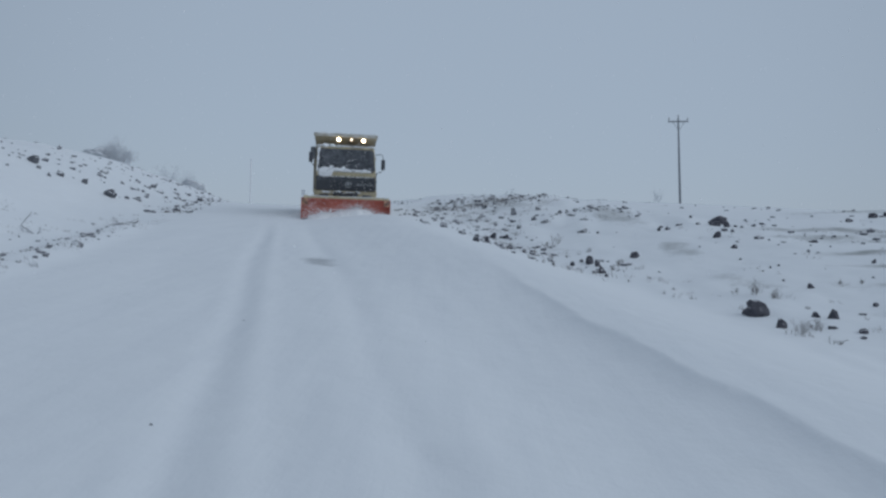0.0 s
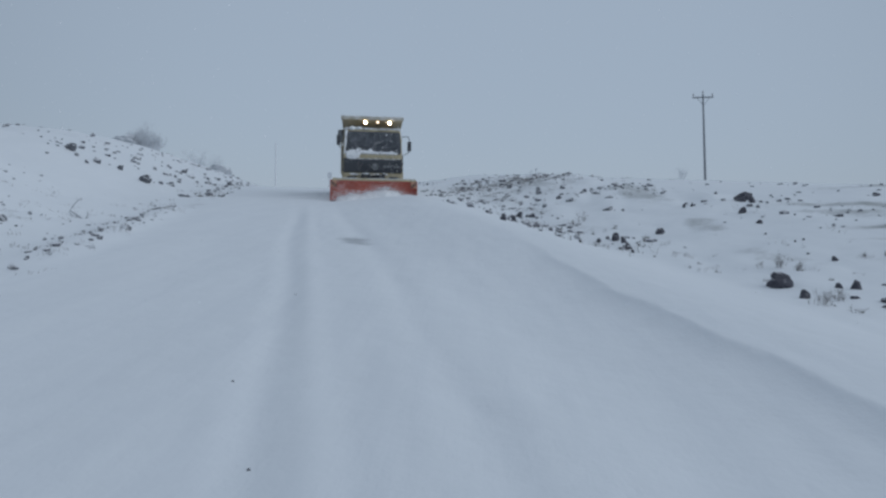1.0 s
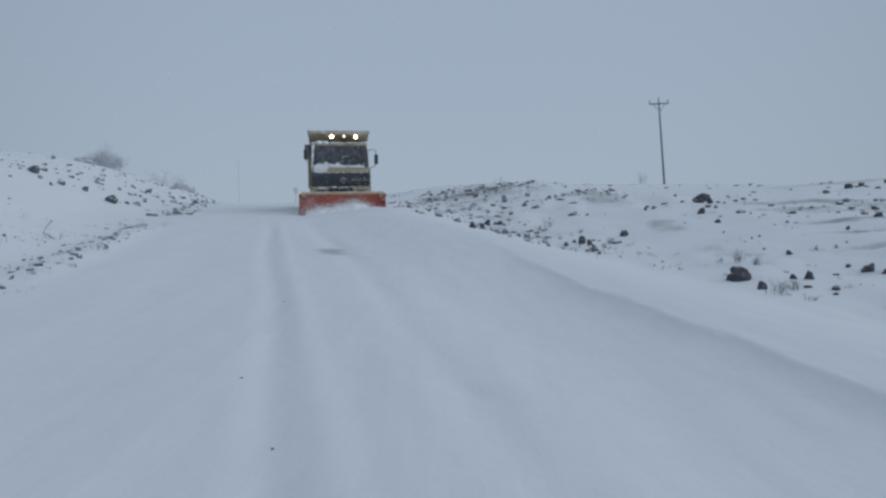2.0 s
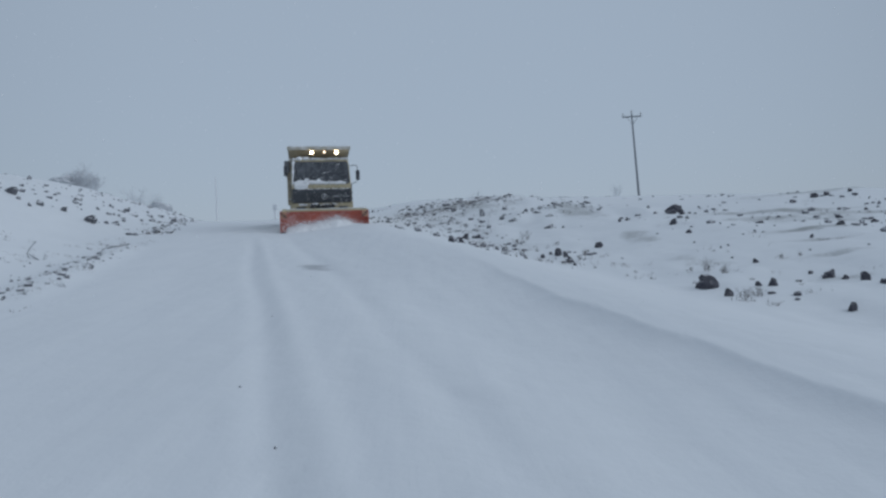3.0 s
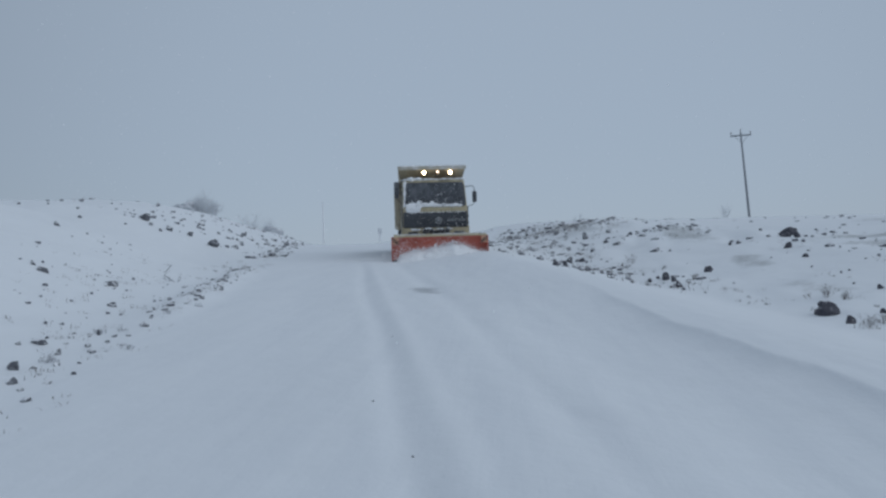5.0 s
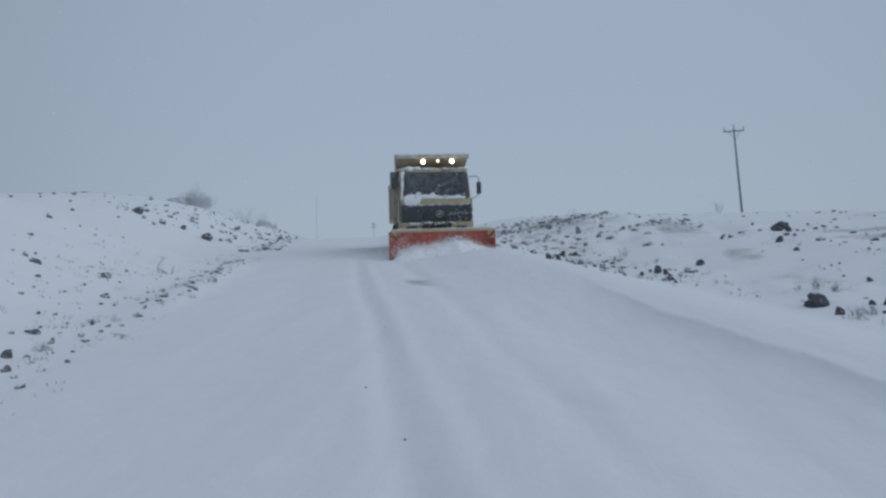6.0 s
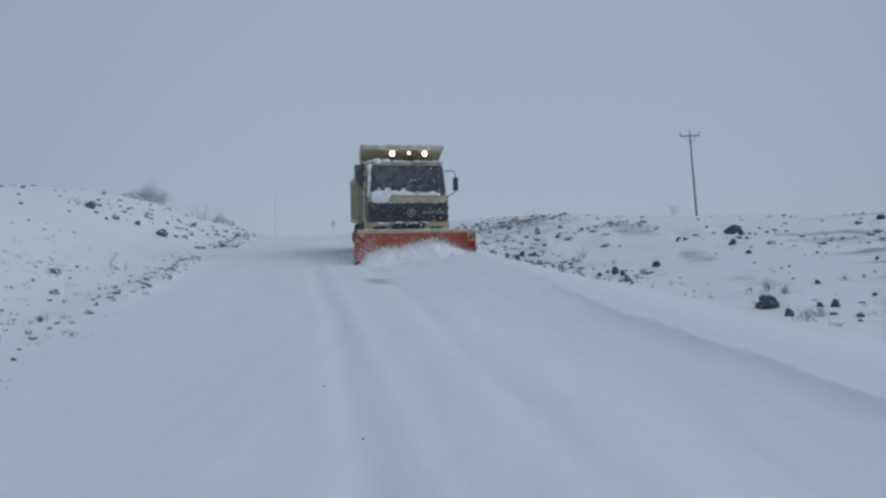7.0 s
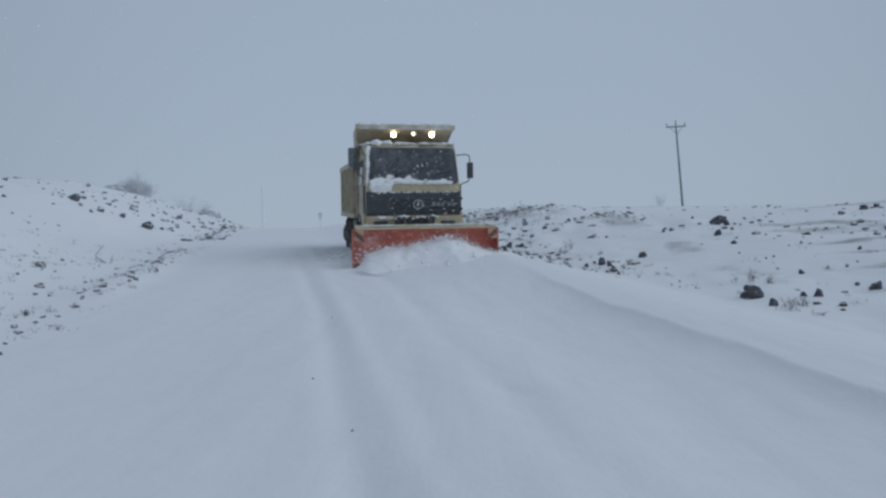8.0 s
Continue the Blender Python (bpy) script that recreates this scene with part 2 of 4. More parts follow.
def bumps(x, y):
    u, v = uv(x, y)
    rough = (1 - sm(-7.5, -5.7, u)) + sm(2.6, 5.5, u)
    a = 0.10 * noise.noise(Vector((x * 0.55, y * 0.55, 1.0))) + 0.05 * noise.noise(Vector((x * 1.9, y * 1.9, 7.0)))
    b = 0.022 * noise.noise(Vector((u * 0.9, v * 0.35, 3.0))) + 0.008 * noise.noise(Vector((u * 4.0, v * 1.2, 5.0)))
    if 4 < u < 14 and 22 < v < 46:
        # wind-blown hummocks running up the mound
        a += 0.13 * noise.noise(Vector((u * 0.95 - v * 0.32, u * 0.12 + v * 0.34, 21.0))) * sm(4, 6, u) * (1 - sm(12, 14, u)) * sm(22, 26, v) * (1 - sm(42, 46, v))
    if u < -6.5 and v > 30:
        a += 0.16 * noise.noise(Vector((u * 0.22, v * 0.75, 25.0))) * sm(30, 34, v) * (1 - sm(-8, -6.5, u))
    lane = 1.0 - rough
    ruts = -0.036 * math.exp(-(((u + 2.78 + 0.05 * math.sin(v * 0.5)) / 0.16) ** 2)) + 0.022 * math.exp(-(((u + 2.46) / 0.14) ** 2))
    ruts += -0.026 * math.exp(-(((u + 1.42 + 0.10 * math.sin(v * 0.37)) / 0.20) ** 2)) + 0.012 * math.exp(-(((u + 0.95) / 0.3) ** 2))
    ruts += -0.014 * math.exp(-(((u + 4.2) / 0.35) ** 2))
    marks = 0.0
    for p, q in ((0.47, 5.98), (0.55, 5.80), (0.72, 5.63), (1.02, 6.26), (-0.2, 7.4), (0.9, 8.3)):
        marks -= 0.022 * math.exp(-((x - p) ** 2 + (y - q) ** 2) / 0.011)
    return rough * a + b + marks + lane * ruts * (1 - sm(18, 30, v))


def top(x, y):
    return ground_z(x, y) + bumps(x, y)


def steps(*runs):
    """Grid lines: (from, to, first gap, last gap) runs joined end to end."""
    out = []
    for a, b, g, h in runs:
        p = a
        while p < b - 1e-6:
            out.append(p)
            p += g + (h - g) * (p - a) / (b - a)
    return out + [runs[-1][1]]


def sheet(name, us, vs, height, bare_of, mat):
    verts = []
    for v in vs:
        for u in us:
            x, y = xy(u, v)
            verts.append((x, y, height(u, v, x, y)))
    n = len(us)
    faces = [(j * n + i, j * n + i + 1, (j + 1) * n + i + 1, (j + 1) * n + i) for j in range(len(vs) - 1) for i in range(n - 1)]
    me = bpy.data.meshes.new(name)
    me.from_pydata(verts, [], faces)
    mark = me.attributes.new("bare", "FLOAT", "POINT")
    mark.data.foreach_set("value", [bare_of(u, v) for v in vs for u in us])
    me.polygons.foreach_set("use_smooth", [True] * len(faces))
    me.materials.append(mat)
    return new(name, me)


# thin snow over dead grass: across, along, half widths, turn in degrees, how bare
PATCHES = [(10.8, 28.6, 1.1, 4.2, -14, 0.72), (11.6, 31.0, 1.5, 2.4, 0, 0.70), (8.7, 20.2, 0.7, 2.8, -18, 0.66), (7.0, 14.6, 0.8, 2.0, 8, 0.6), (15.2, 22.0, 3.6, 1.0, -30, 0.74), (13.6, 20.6, 2.0, 0.6, -25, 0.74),
           (16.5, 19.6, 3.0, 1.0, -30, 0.72), (11.8, 16.6, 1.8, 0.6, -32, 0.74), (10.6, 15.0, 1.5, 0.5, -30, 0.7), (9.2, 13.0, 1.4, 0.45, -34, 0.66), (7.4, 11.2, 1.0, 0.4, -30, 0.62), (20.0, 26.0, 4.0, 1.2, -20, 0.7),
           (5.6, 33.0, 0.8, 2.2, -10, 0.6), (8.4, 36.6, 3.0, 0.8, 6, 0.74), (6.0, 28.4, 0.5, 1.5, -15, 0.58), (-6.3, 22.7, 0.35, 0.9, -25, 0.66), (-6.2, 18.0, 0.18, 1.6, 0, 0.58), (-8.4, 26.6, 1.1, 0.12, 6, 0.66),
           (-7.0, 31.2, 0.9, 0.22, -10, 0.72), (-6.0, 34.5, 0.22, 2.6, 0, 0.66), (-5.9, 42.0, 0.25, 5.0, 0, 0.64), (-9.0, 11.0, 1.6, 0.4, -20, 0.52), (-8.0, 16.2, 0.5, 0.4, 0, 0.58)]


def ground_bare(u, v):
    out = 0.30
    for a, b, wide, deep, turn, much in PATCHES:
        if abs(u - a) < 3 * (wide + deep) and abs(v - b) < 3 * (wide + deep):
            c, k = math.cos(radians(turn)), math.sin(radians(turn))
            p, q = (u - a) * c + (v - b) * k, (v - b) * c - (u - a) * k
            out = max(out, much * math.exp(-((p / wide) ** 2 + (q / deep) ** 2) * 0.6))
    if u < -5.4:
        k = 0.40 * sm(-9.5, -6.6, u) * (1 - sm(22, 26, v)) + 0.42 * sm(32, 38, v) * (1 - sm(60, 80, v)) * (1 - sm(-7.0, -6.0, u)) * sm(-16, -10, u)
        lip = 0.58 * math.exp(-(((u + 6.05) / 0.22) ** 2)) * sm(9, 13, v) * (1 - sm(22, 24, v))
        return max(k, lip, out)
    verge = 0.5 * sm(3.8, 5.0, u) * (1 - sm(6.0, 7.5, u)) * sm(16, 22, v)
    hump = 0.60 * math.exp(-(((u - 8.5) / 5.0) ** 2) - ((v - 35) / 7.0) ** 2)
    knoll = 0.58 * math.exp(-(((u - 14.5) / 4.5) ** 2) - ((v - 19) / 6.0) ** 2)
    return max(verge, hump, knoll, out, 0.40 * sm(3.5, 6, u))


def road_bare(u, v):
    spot = 0.72 * math.exp(-(((u + 1.55) / 0.6) ** 2) - ((v - 15.3) / 1.3) ** 2)
    line = 0.32 * math.exp(-(((u + 2.78) / 0.16) ** 2)) * (1 - sm(10, 15, v))
    return max(spot, line, 0.2)


US = steps((-900, -60, 120, 14), (-60, -16, 5, 0.6), (-16, -5.4, 0.45, 0.16), (-5.4, 1.2, 0.3, 0.15), (1.2, 13, 0.12, 0.22), (13, 20, 0.25, 0.4), (20, 60, 0.6, 6), (60, 900, 14, 120))
VS = steps((-400, -6, 60, 1.0), (-6, 3, 0.6, 0.3), (3, 30, 0.16, 0.25), (30, 75, 0.3, 1.2), (75, 1600, 3, 160))
ground = sheet("ground", US, VS,
               lambda u, v, x, y: top(x, y) - 0.14 * sm(-6.0, -5.2, u) * (1 - sm(1.3, 1.85, u)) + 0.015 * noise.noise(Vector((u * 6, v * 2.2, 9.0))) * sm(0.9, 1.2, u) * (1 - sm(2, 3, u)),
               ground_bare, M_GROUND)
tagged(ground, "snow-covered stony hillside with bare earth showing through", "ground", kind="structure")
RU = steps((-6.2, -3.2, 0.12, 0.16), (-3.2, -0.6, 0.055, 0.055), (-0.6, 0.7, 0.08, 0.05), (0.7, 1.4, 0.028, 0.028), (1.4, 2.1, 0.05, 0.07))
RV = steps((-400, -6, 60, 1.0), (-6, 2, 0.6, 0.25), (2, 20, 0.12, 0.2), (20, 70, 0.3, 1.5), (70, 1600, 3, 160))
road = sheet("road", RU, RV, lambda u, v, x, y: top(x, y) + 0.004 - 0.014 * sm(1.85, 2.08, u) - 0.014 * (1 - sm(-6.2, -6.0, u)), road_bare, M_ROAD)
tagged(road, "mountain road under packed snow with shallow wheel ruts", "road", kind="structure")


# ---- mesh helpers ----
def part(name, bm, mat, parent=None, label="", smooth=False):
    me = bpy.data.meshes.new(name)
    bm.normal_update()
    bm.to_mesh(me)
    bm.free()
    me.materials.append(mat)
    if smooth:
        me.polygons.foreach_set("use_smooth", [True] * len(me.polygons))
    ob = new(name, me)
    ob.parent = parent
    return tagged(ob, label)


def mesh():
    return bmesh.new()


def box(bm, x0, x1, y0, y1, z0, z1, bevel=0.0, m=None):
    """A box with rounded edges, added to bm."""
    made = bmesh.ops.create_cube(bm, size=1.0)["verts"]
    for v in made:
        v.co = Vector(((x0 + x1) / 2 + v.co.x * (x1 - x0), (y0 + y1) / 2 + v.co.y * (y1 - y0), (z0 + z1) / 2 + v.co.z * (z1 - z0)))
    if bevel:
        edges = list({e for v in made for e in v.link_edges})
        made = bmesh.ops.bevel(bm, geom=edges, offset=bevel, segments=2, affect="EDGES", profile=0.6)["verts"]
    if m is not None:
        bmesh.ops.transform(bm, matrix=m, verts=list(made))
    return bm


def extrude_x(bm, profile, x0, x1, bevel=0.0):
    """A closed (y, z) outline drawn out along x."""
    a = [bm.verts.new((x0, y, z)) for y, z in profile]
    b = [bm.verts.new((x1, y, z)) for y, z in profile]
    n = len(profile)
    bm.faces.new(list(reversed(a)))
    bm.faces.new(b)
    for i in range(n):
        bm.faces.new((a[i], a[(i + 1) % n], b[(i + 1) % n], b[i]))
    bmesh.ops.recalc_face_normals(bm, faces=bm.faces)
    if bevel:
        bmesh.ops.bevel(bm, geom=list(bm.edges), offset=bevel, segments=3, affect="EDGES", profile=0.6)
    return bm


def tube(bm, points, r, sides=8, r_end=None):
    """A round bar through points."""
    points = [Vector(p) for p in points]
    rings = []
    for i, p in enumerate(points):
        d = (points[min(i + 1, len(points) - 1)] - points[max(i - 1, 0)]).normalized()
        side = d.orthogonal().normalized() if i == 0 else (side - d * side.dot(d)).normalized()
        other = d.cross(side)
        k = r if r_end is None else r + (r_end - r) * i / (len(points) - 1)
        rings.append([bm.verts.new(p + k * (math.cos(a) * side + math.sin(a) * other)) for a in (2 * math.pi * j / sides for j in range(sides))])
    for a, b in zip(rings, rings[1:]):
        for j in range(sides):
            bm.faces.new((a[j], a[(j + 1) % sides], b[(j + 1) % sides], b[j]))
    bm.faces.new(list(reversed(rings[0])))
    bm.faces.new(rings[-1])
    return bm


def lathe_x(bm, outline, sides=28, at=(0, 0, 0)):
    """Turns an (x, radius) outline about the x axis."""
    rings = [[bm.verts.new((at[0] + x, at[1] + r * math.cos(a), at[2] + r * math.sin(a))) for a in (2 * math.pi * j / sides for j in range(sides))] for x, r in outline]
    for a, b in zip(rings, rings[1:]):
        for j in range(sides):
            bm.faces.new((a[j], a[(j + 1) % sides], b[(j + 1) % sides], b[j]))
    bm.faces.new(list(reversed(rings[0])))
    bm.faces.new(rings[-1])
    bmesh.ops.recalc_face_normals(bm, faces=bm.faces)
    return bm


def lump(bm, at, size, seed, rough=0.35, detail=2, cuts=0):
    """An irregular boulder or clod, with flat broken sides if cut, added to bm."""
    rnd = random.Random(seed)
    planes = []
    for k in range(cuts):
        n = Vector((rnd.gauss(0, 1), rnd.gauss(0, 1), rnd.gauss(0.2, 0.8))).normalized()
        planes.append((n, rnd.uniform(0.52, 0.85)))
    made = bmesh.ops.create_icosphere(bm, subdivisions=detail, radius=1.0)["verts"]
    for v in made:
        d = v.co.normalized()
        k = 1 + rough * noise.noise(d * 1.4 + Vector((seed, seed * 0.7, 2))) + rough * 0.45 * noise.noise(d * 3.7 + Vector((seed * 1.3, 4, seed)))
        c = d * k
        for n, far in planes:
            c = c - n * max(0.0, c.dot(n) - far)
        v.co = Vector((at[0] + c.x * size[0], at[1] + c.y * size[1], at[2] + c.z * size[2]))
    return bm


# ---- the snow-plough lorry; its nose points along -y, ground at z = 0 ----
def narrow(z):
    """The cab draws in towards its roof."""
    return 1.0 - 0.055 * max(0.0, z - 1.95)


def pane(bm, w, h, r, y0, y1):
    """An upright plate with round corners, standing on z = 0."""
    outline = []
    for cx, cz, start in ((w - r, h - r, 0), (-w + r, h - r, 90), (-w + r, r, 180), (w - r, r, 270)):
        outline += [(cx + r * math.cos(radians(start + 18 * k)), cz + r * math.sin(radians(start + 18 * k))) for k in range(6)]
    a = [bm.verts.new((x, y0, z)) for x, z in outline]
    b = [bm.verts.new((x, y1, z)) for x, z in outline]
    bm.faces.new(a)
    bm.faces.new(b)
    for i in range(len(a)):
        j = (i + 1) % len(a)
        bm.faces.new((a[i], a[j], b[j], b[i]))
    bmesh.ops.recalc_face_normals(bm, faces=bm.faces)
    return bm


def snow_plough_truck():
    truck = new("snow_plough_truck")
    tagged(truck, "beige tipper lorry with orange snow plough and lit roof lamps", "truck")

    # cab
    cab = part("cab", extrude_x(mesh(), [(0.0, 0.98), (-0.02, 1.76), (0.03, 1.97), (0.26, 2.90), (0.42, 2.99), (1.7, 3.02), (1.78, 2.90), (1.8, 1.0), (1.75, 0.98)], -1.22, 1.22, 0.05), M_BEIGE, truck, smooth=False)
    for v in cab.data.vertices:
        v.co.x *= narrow(v.co.z)

    def front_y(z):
        return 0.03 + (z - 1.97) / 0.93 * 0.23

    def on_screen(bm, x0, x1, z0, z1, proud, thick, bevel):
        slope = math.atan2(0.23, 0.93)
        h = (z1 - z0) / math.cos(slope)
        m = Matrix.Translation((0, front_y(z0), z0)) @ Matrix.Rotation(-slope, 4, "X")
        pane(bm, x1, h, bevel, -proud, thick - proud)
        for v in bm.verts:
            v.co.x *= narrow(z0 + v.co.z)
        bmesh.ops.transform(bm, matrix=m, verts=bm.verts)
        return bm

    part("windscreen_seal", on_screen(mesh(), -1.19, 1.19, 1.97, 2.905, 0.012, 0.03, 0.13), M_BLACK, cab)
    part("windscreen", on_screen(mesh(), -1.09, 1.09, 2.03, 2.87, 0.022, 0.03, 0.10), M_GLASS, cab, "dark windscreen speckled with snow")
    for x, lean in ((-0.75, 0.42), (0.25, 0.42)):
        bm = mesh()
        tube(bm, [(x, front_y(2.0) - 0.05, 2.0), (x + lean, front_y(2.22) - 0.05, 2.22)], 0.011, 6)
        tube(bm, [(x + lean - 0.38, front_y(2.17) - 0.045, 2.15), (x + lean + 0.30, front_y(2.30) - 0.045, 2.31)], 0.009, 6)
        part("wiper", bm, M_BLACK, cab)
    rnd = random.Random(11)
    bm = mesh()
    for i in range(420):
        # packed on the wiper ledge, deep on one half and ragged on the other
        x = rnd.uniform(-1.04, 0.96)
        deep = 0.17 * sm(-1.06, -0.9, x) * (1 - sm(-0.1, 0.15, x)) + 0.07 * max(0.0, 0.5 + 1.6 * noise.noise(Vector((x * 3.5, 2.0, 6.0)))) * sm(-0.1, 0.15, x)
        deep *= 0.7 + 0.6 * noise.noise(Vector((x * 6.0, 5.0, 1.0)))
        z = 2.0 + deep * rnd.random()
        k = rnd.uniform(0.025, 0.06)
        lump(bm, (x, front_y(z) - 0.025, z), (k * 1.3, 0.026, k), rnd.uniform(0, 50), 0.55, 1)
    for i in range(230):
        # slid down over the panel at the corner
        x = rnd.uniform(-1.06, -0.30)
        floor_z = 1.74 + 0.30 * sm(-0.72, -0.50, x) + 0.05 * noise.noise(Vector((x * 7.0, 1.0, 3.0)))
        z = floor_z + (2.06 - floor_z) * rnd.random()
        k = rnd.uniform(0.03, 0.065)
        lump(bm, (x, -0.035 if z < 1.95 else front_y(z) - 0.03, z), (k * 1.3, 0.03, k), rnd.uniform(0, 50), 0.5, 1)
    for i in range(60):
        # flecks stuck to the glass
        x, z = rnd.uniform(-1.0, 1.0), 2.12 + 0.7 * rnd.random() ** 1.6
        k = 0.005 + 0.014 * rnd.random() ** 3
        lump(bm, (x, front_y(z) - 0.024, z), (k * 1.6, 0.006, k), rnd.uniform(0, 50), 0.6, 1)
    tagged(part("windscreen_snow", bm, M_PILE, cab, smooth=True), "wind-packed snow below the windscreen", kind="stuff")
    bm = mesh()
    for i in range(90):
        z = rnd.uniform(1.95, 2.88)
        k = rnd.uniform(0.012, 0.03) * (2.2 if 2.40 < z < 2.52 or 2.78 < z else 1.0)
        lump(bm, (-1.165 * narrow(z) + rnd.uniform(-0.02, 0.03), front_y(z) - 0.012, z), (k, 0.02, k * 1.5), rnd.uniform(0, 50), 0.5, 1)
    tagged(part("pillar_snow", bm, M_PILE, cab, smooth=True), "snow caked on the windscreen pillar", kind="stuff")
    bm = mesh()
    for i in range(60):
        x = rnd.uniform(-1.12, 1.12)
        lump(bm, (x, rnd.uniform(0.42, 0.9), 3.02), (rnd.uniform(0.08, 0.2), rnd.uniform(0.08, 0.25), rnd.uniform(0.02, 0.05) + (0.06 if -1.0 < x < -0.45 else 0.0)), rnd.uniform(0, 50), 0.3, 2)
    tagged(part("roof_snow", bm, M_PILE, cab, smooth=True), kind="stuff")

    # radiator panel with slats
    grille = part("grille", box(mesh(), -1.20, 1.20, -0.06, 0.02, 1.20, 1.79, 0.02), M_BLACK, cab, "black radiator panel caked with snow")
    for k in range(4):
        part("slat", box(mesh(), -1.15, 1.15, -0.085, -0.05, 1.27 + 0.105 * k, 1.31 + 0.105 * k, 0.008), M_BLACK, grille)
    bm = tube(mesh(), [(0.10 + 0.112 * math.cos(a), -0.10, 1.46 + 0.112 * math.sin(a)) for a in (math.tau * k / 28 for k in range(29))], 0.011, 8)
    hub = lathe_x(mesh(), [(-0.006, 0.036), (0.010, 0.030)], 16)
    bmesh.ops.transform(hub, matrix=Matrix.Translation((0.10, -0.10, 1.46)) @ Matrix.Rotation(radians(90), 4, "Z"), verts=hub.verts)
    part("emblem", bm, M_SILVER, grille, "round bright metal emblem")
    part("emblem_hub", hub, M_SILVER, grille)
    for k, (x, w) in enumerate(((0.46, 0.09), (0.58, 0.09), (0.70, 0.07), (0.86, 0.08), (0.98, 0.08))):
        part("letter_mark", box(mesh(), x, x + w, -0.098, -0.085, 1.42, 1.50, 0.0), M_GREY, grille)
    bm = mesh()
    for i in range(70):
        x = rnd.uniform(-0.6, 1.12)
        lump(bm, (x, -0.062, 1.775 + rnd.uniform(-0.02, 0.01)), (rnd.uniform(0.01, 0.05), 0.02, rnd.uniform(0.006, 0.016)), rnd.uniform(0, 50), 0.5, 1)
    for i in range(80):
        lump(bm, (rnd.uniform(-1.12, 1.12), -0.085, rnd.uniform(1.22, 1.72)), (0.004 + 0.05 * rnd.random() ** 4, 0.006, 0.004 + 0.014 * rnd.random() ** 2), rnd.uniform(0, 50), 0.5, 1)
    tagged(part("grille_snow", bm, M_PILE, grille, smooth=True), kind="stuff")

    part("grille_panel", box(mesh(), -1.19, -0.62, -0.098, -0.062, 1.23, 1.62, 0.012), M_BLACK, grille)
    for z in (1.34, 1.60):
        part("corner_lamp", box(mesh(), 1.19, 1.262, -0.07, -0.01, z - 0.03, z + 0.03, 0.012), M_STRIPE, cab)
    # bumper, headlamps, plough carrier
    bumper = part("bumper", extrude_x(mesh(), [(-0.10, 0.72), (-0.14, 0.95), (-0.10, 1.17), (0.25, 1.17), (0.35, 0.72)], -1.22, 1.22, 0.03), M_BEIGE, truck)
    for s in (-1, 1):
        part("headlamp", box(mesh(), s * 0.86 - 0.18, s * 0.86 + 0.18, -0.16, -0.10, 0.86, 1.05, 0.02), M_GLASS, bumper)
        part("corner_panel", extrude_x(mesh(), [(-0.06, 0.74), (-0.03, 1.24), (0.40, 1.24), (0.52, 0.74)], min(s * 1.17, s * 1.275), max(s * 1.17, s * 1.275), 0.025), M_BEIGE, bumper)
        part("corner_step", box(mesh(), s * 1.13 - 0.08, s * 1.13 + 0.08, -0.06, 0.3, 0.55, 0.75, 0.03), M_BLACK, bumper)
    bm = box(mesh(), -0.5, 0.5, -0.22, -0.10, 0.78, 1.10, 0.02)
    for x in (-0.42, -0.15, 0.15, 0.42):
        box(bm, x - 0.05, x + 0.05, -0.36, -0.18, 0.70, 1.16, 0.015)
    for x in (-0.3, 0.28):
        tube(bm, [(x, -0.30, 1.12), (x * 1.1, -0.9, 0.85), (x * 1.2, -1.4, 0.62)], 0.05, 10)
    part("plough_carrier", bm, M_STEEL, truck, "dark hydraulic plough carrier dusted with snow")
    bm = mesh()
    for i in range(30):
        lump(bm, (rnd.uniform(-0.95, 0.65), rnd.uniform(-0.32, -0.12), rnd.uniform(1.10, 1.17)), (rnd.uniform(0.04, 0.10), 0.06, rnd.uniform(0.02, 0.05)), rnd.uniform(0, 50), 0.4, 1)
    tagged(part("carrier_snow", bm, M_PILE, truck, smooth=True), kind="stuff")
    for x in (-0.62, 0.62):
        part("push_arm", tube(mesh(), [(x, 0.3, 0.60), (x * 1.05, -1.45, 0.40)], 0.07, 8), M_STEEL, truck)

    # doors, windows, steps, mirrors on both sides
    part("air_intake", box(mesh(), -1.47, -1.24, 1.80, 1.96, 2.50, 3.02, 0.06), M_INTAKE, cab, "grey air intake behind the cab")
    for s in (-1, 1):
        door = part("door", box(mesh(), s * 1.225 - 0.02, s * 1.225 + 0.02, 0.35, 1.55, 1.05, 2.72, 0.015), M_BOX, cab)
        window = part("door_window", box(mesh(), s * 1.243 - 0.008, s * 1.243 + 0.008, 0.50, 1.45, 1.98, 2.62, 0.004), M_GLASS, door)
        for ob in (door, window):
            for v in ob.data.vertices:
                v.co.x *= narrow(v.co.z)
        part("door_handle", box(mesh(), s * 1.26 - 0.015, s * 1.26 + 0.015, 1.25, 1.45, 1.72, 1.76, 0.005), M_BLACK, door)
        part("air_deflector", box(mesh(), s * 1.235 - 0.02, s * 1.235 + 0.02, 0.02, 0.30, 1.1, 1.95, 0.02), M_BLACK, cab)
        o, h = (1.52, 0.0) if s > 0 else (1.42, 0.2)
        mirror = part("mirror", box(mesh(), s * o - 0.08, s * o + 0.08, 0.10, 0.20, 2.12 + h, 2.53 + h, 0.03), M_BLACK, cab, "black wing mirror on a bent tube arm")
        part("mirror_glass", box(mesh(), s * o - 0.06, s * o + 0.06, 0.198, 0.206, 2.15 + h, 2.50 + h, 0.0), M_MIRROR, mirror)
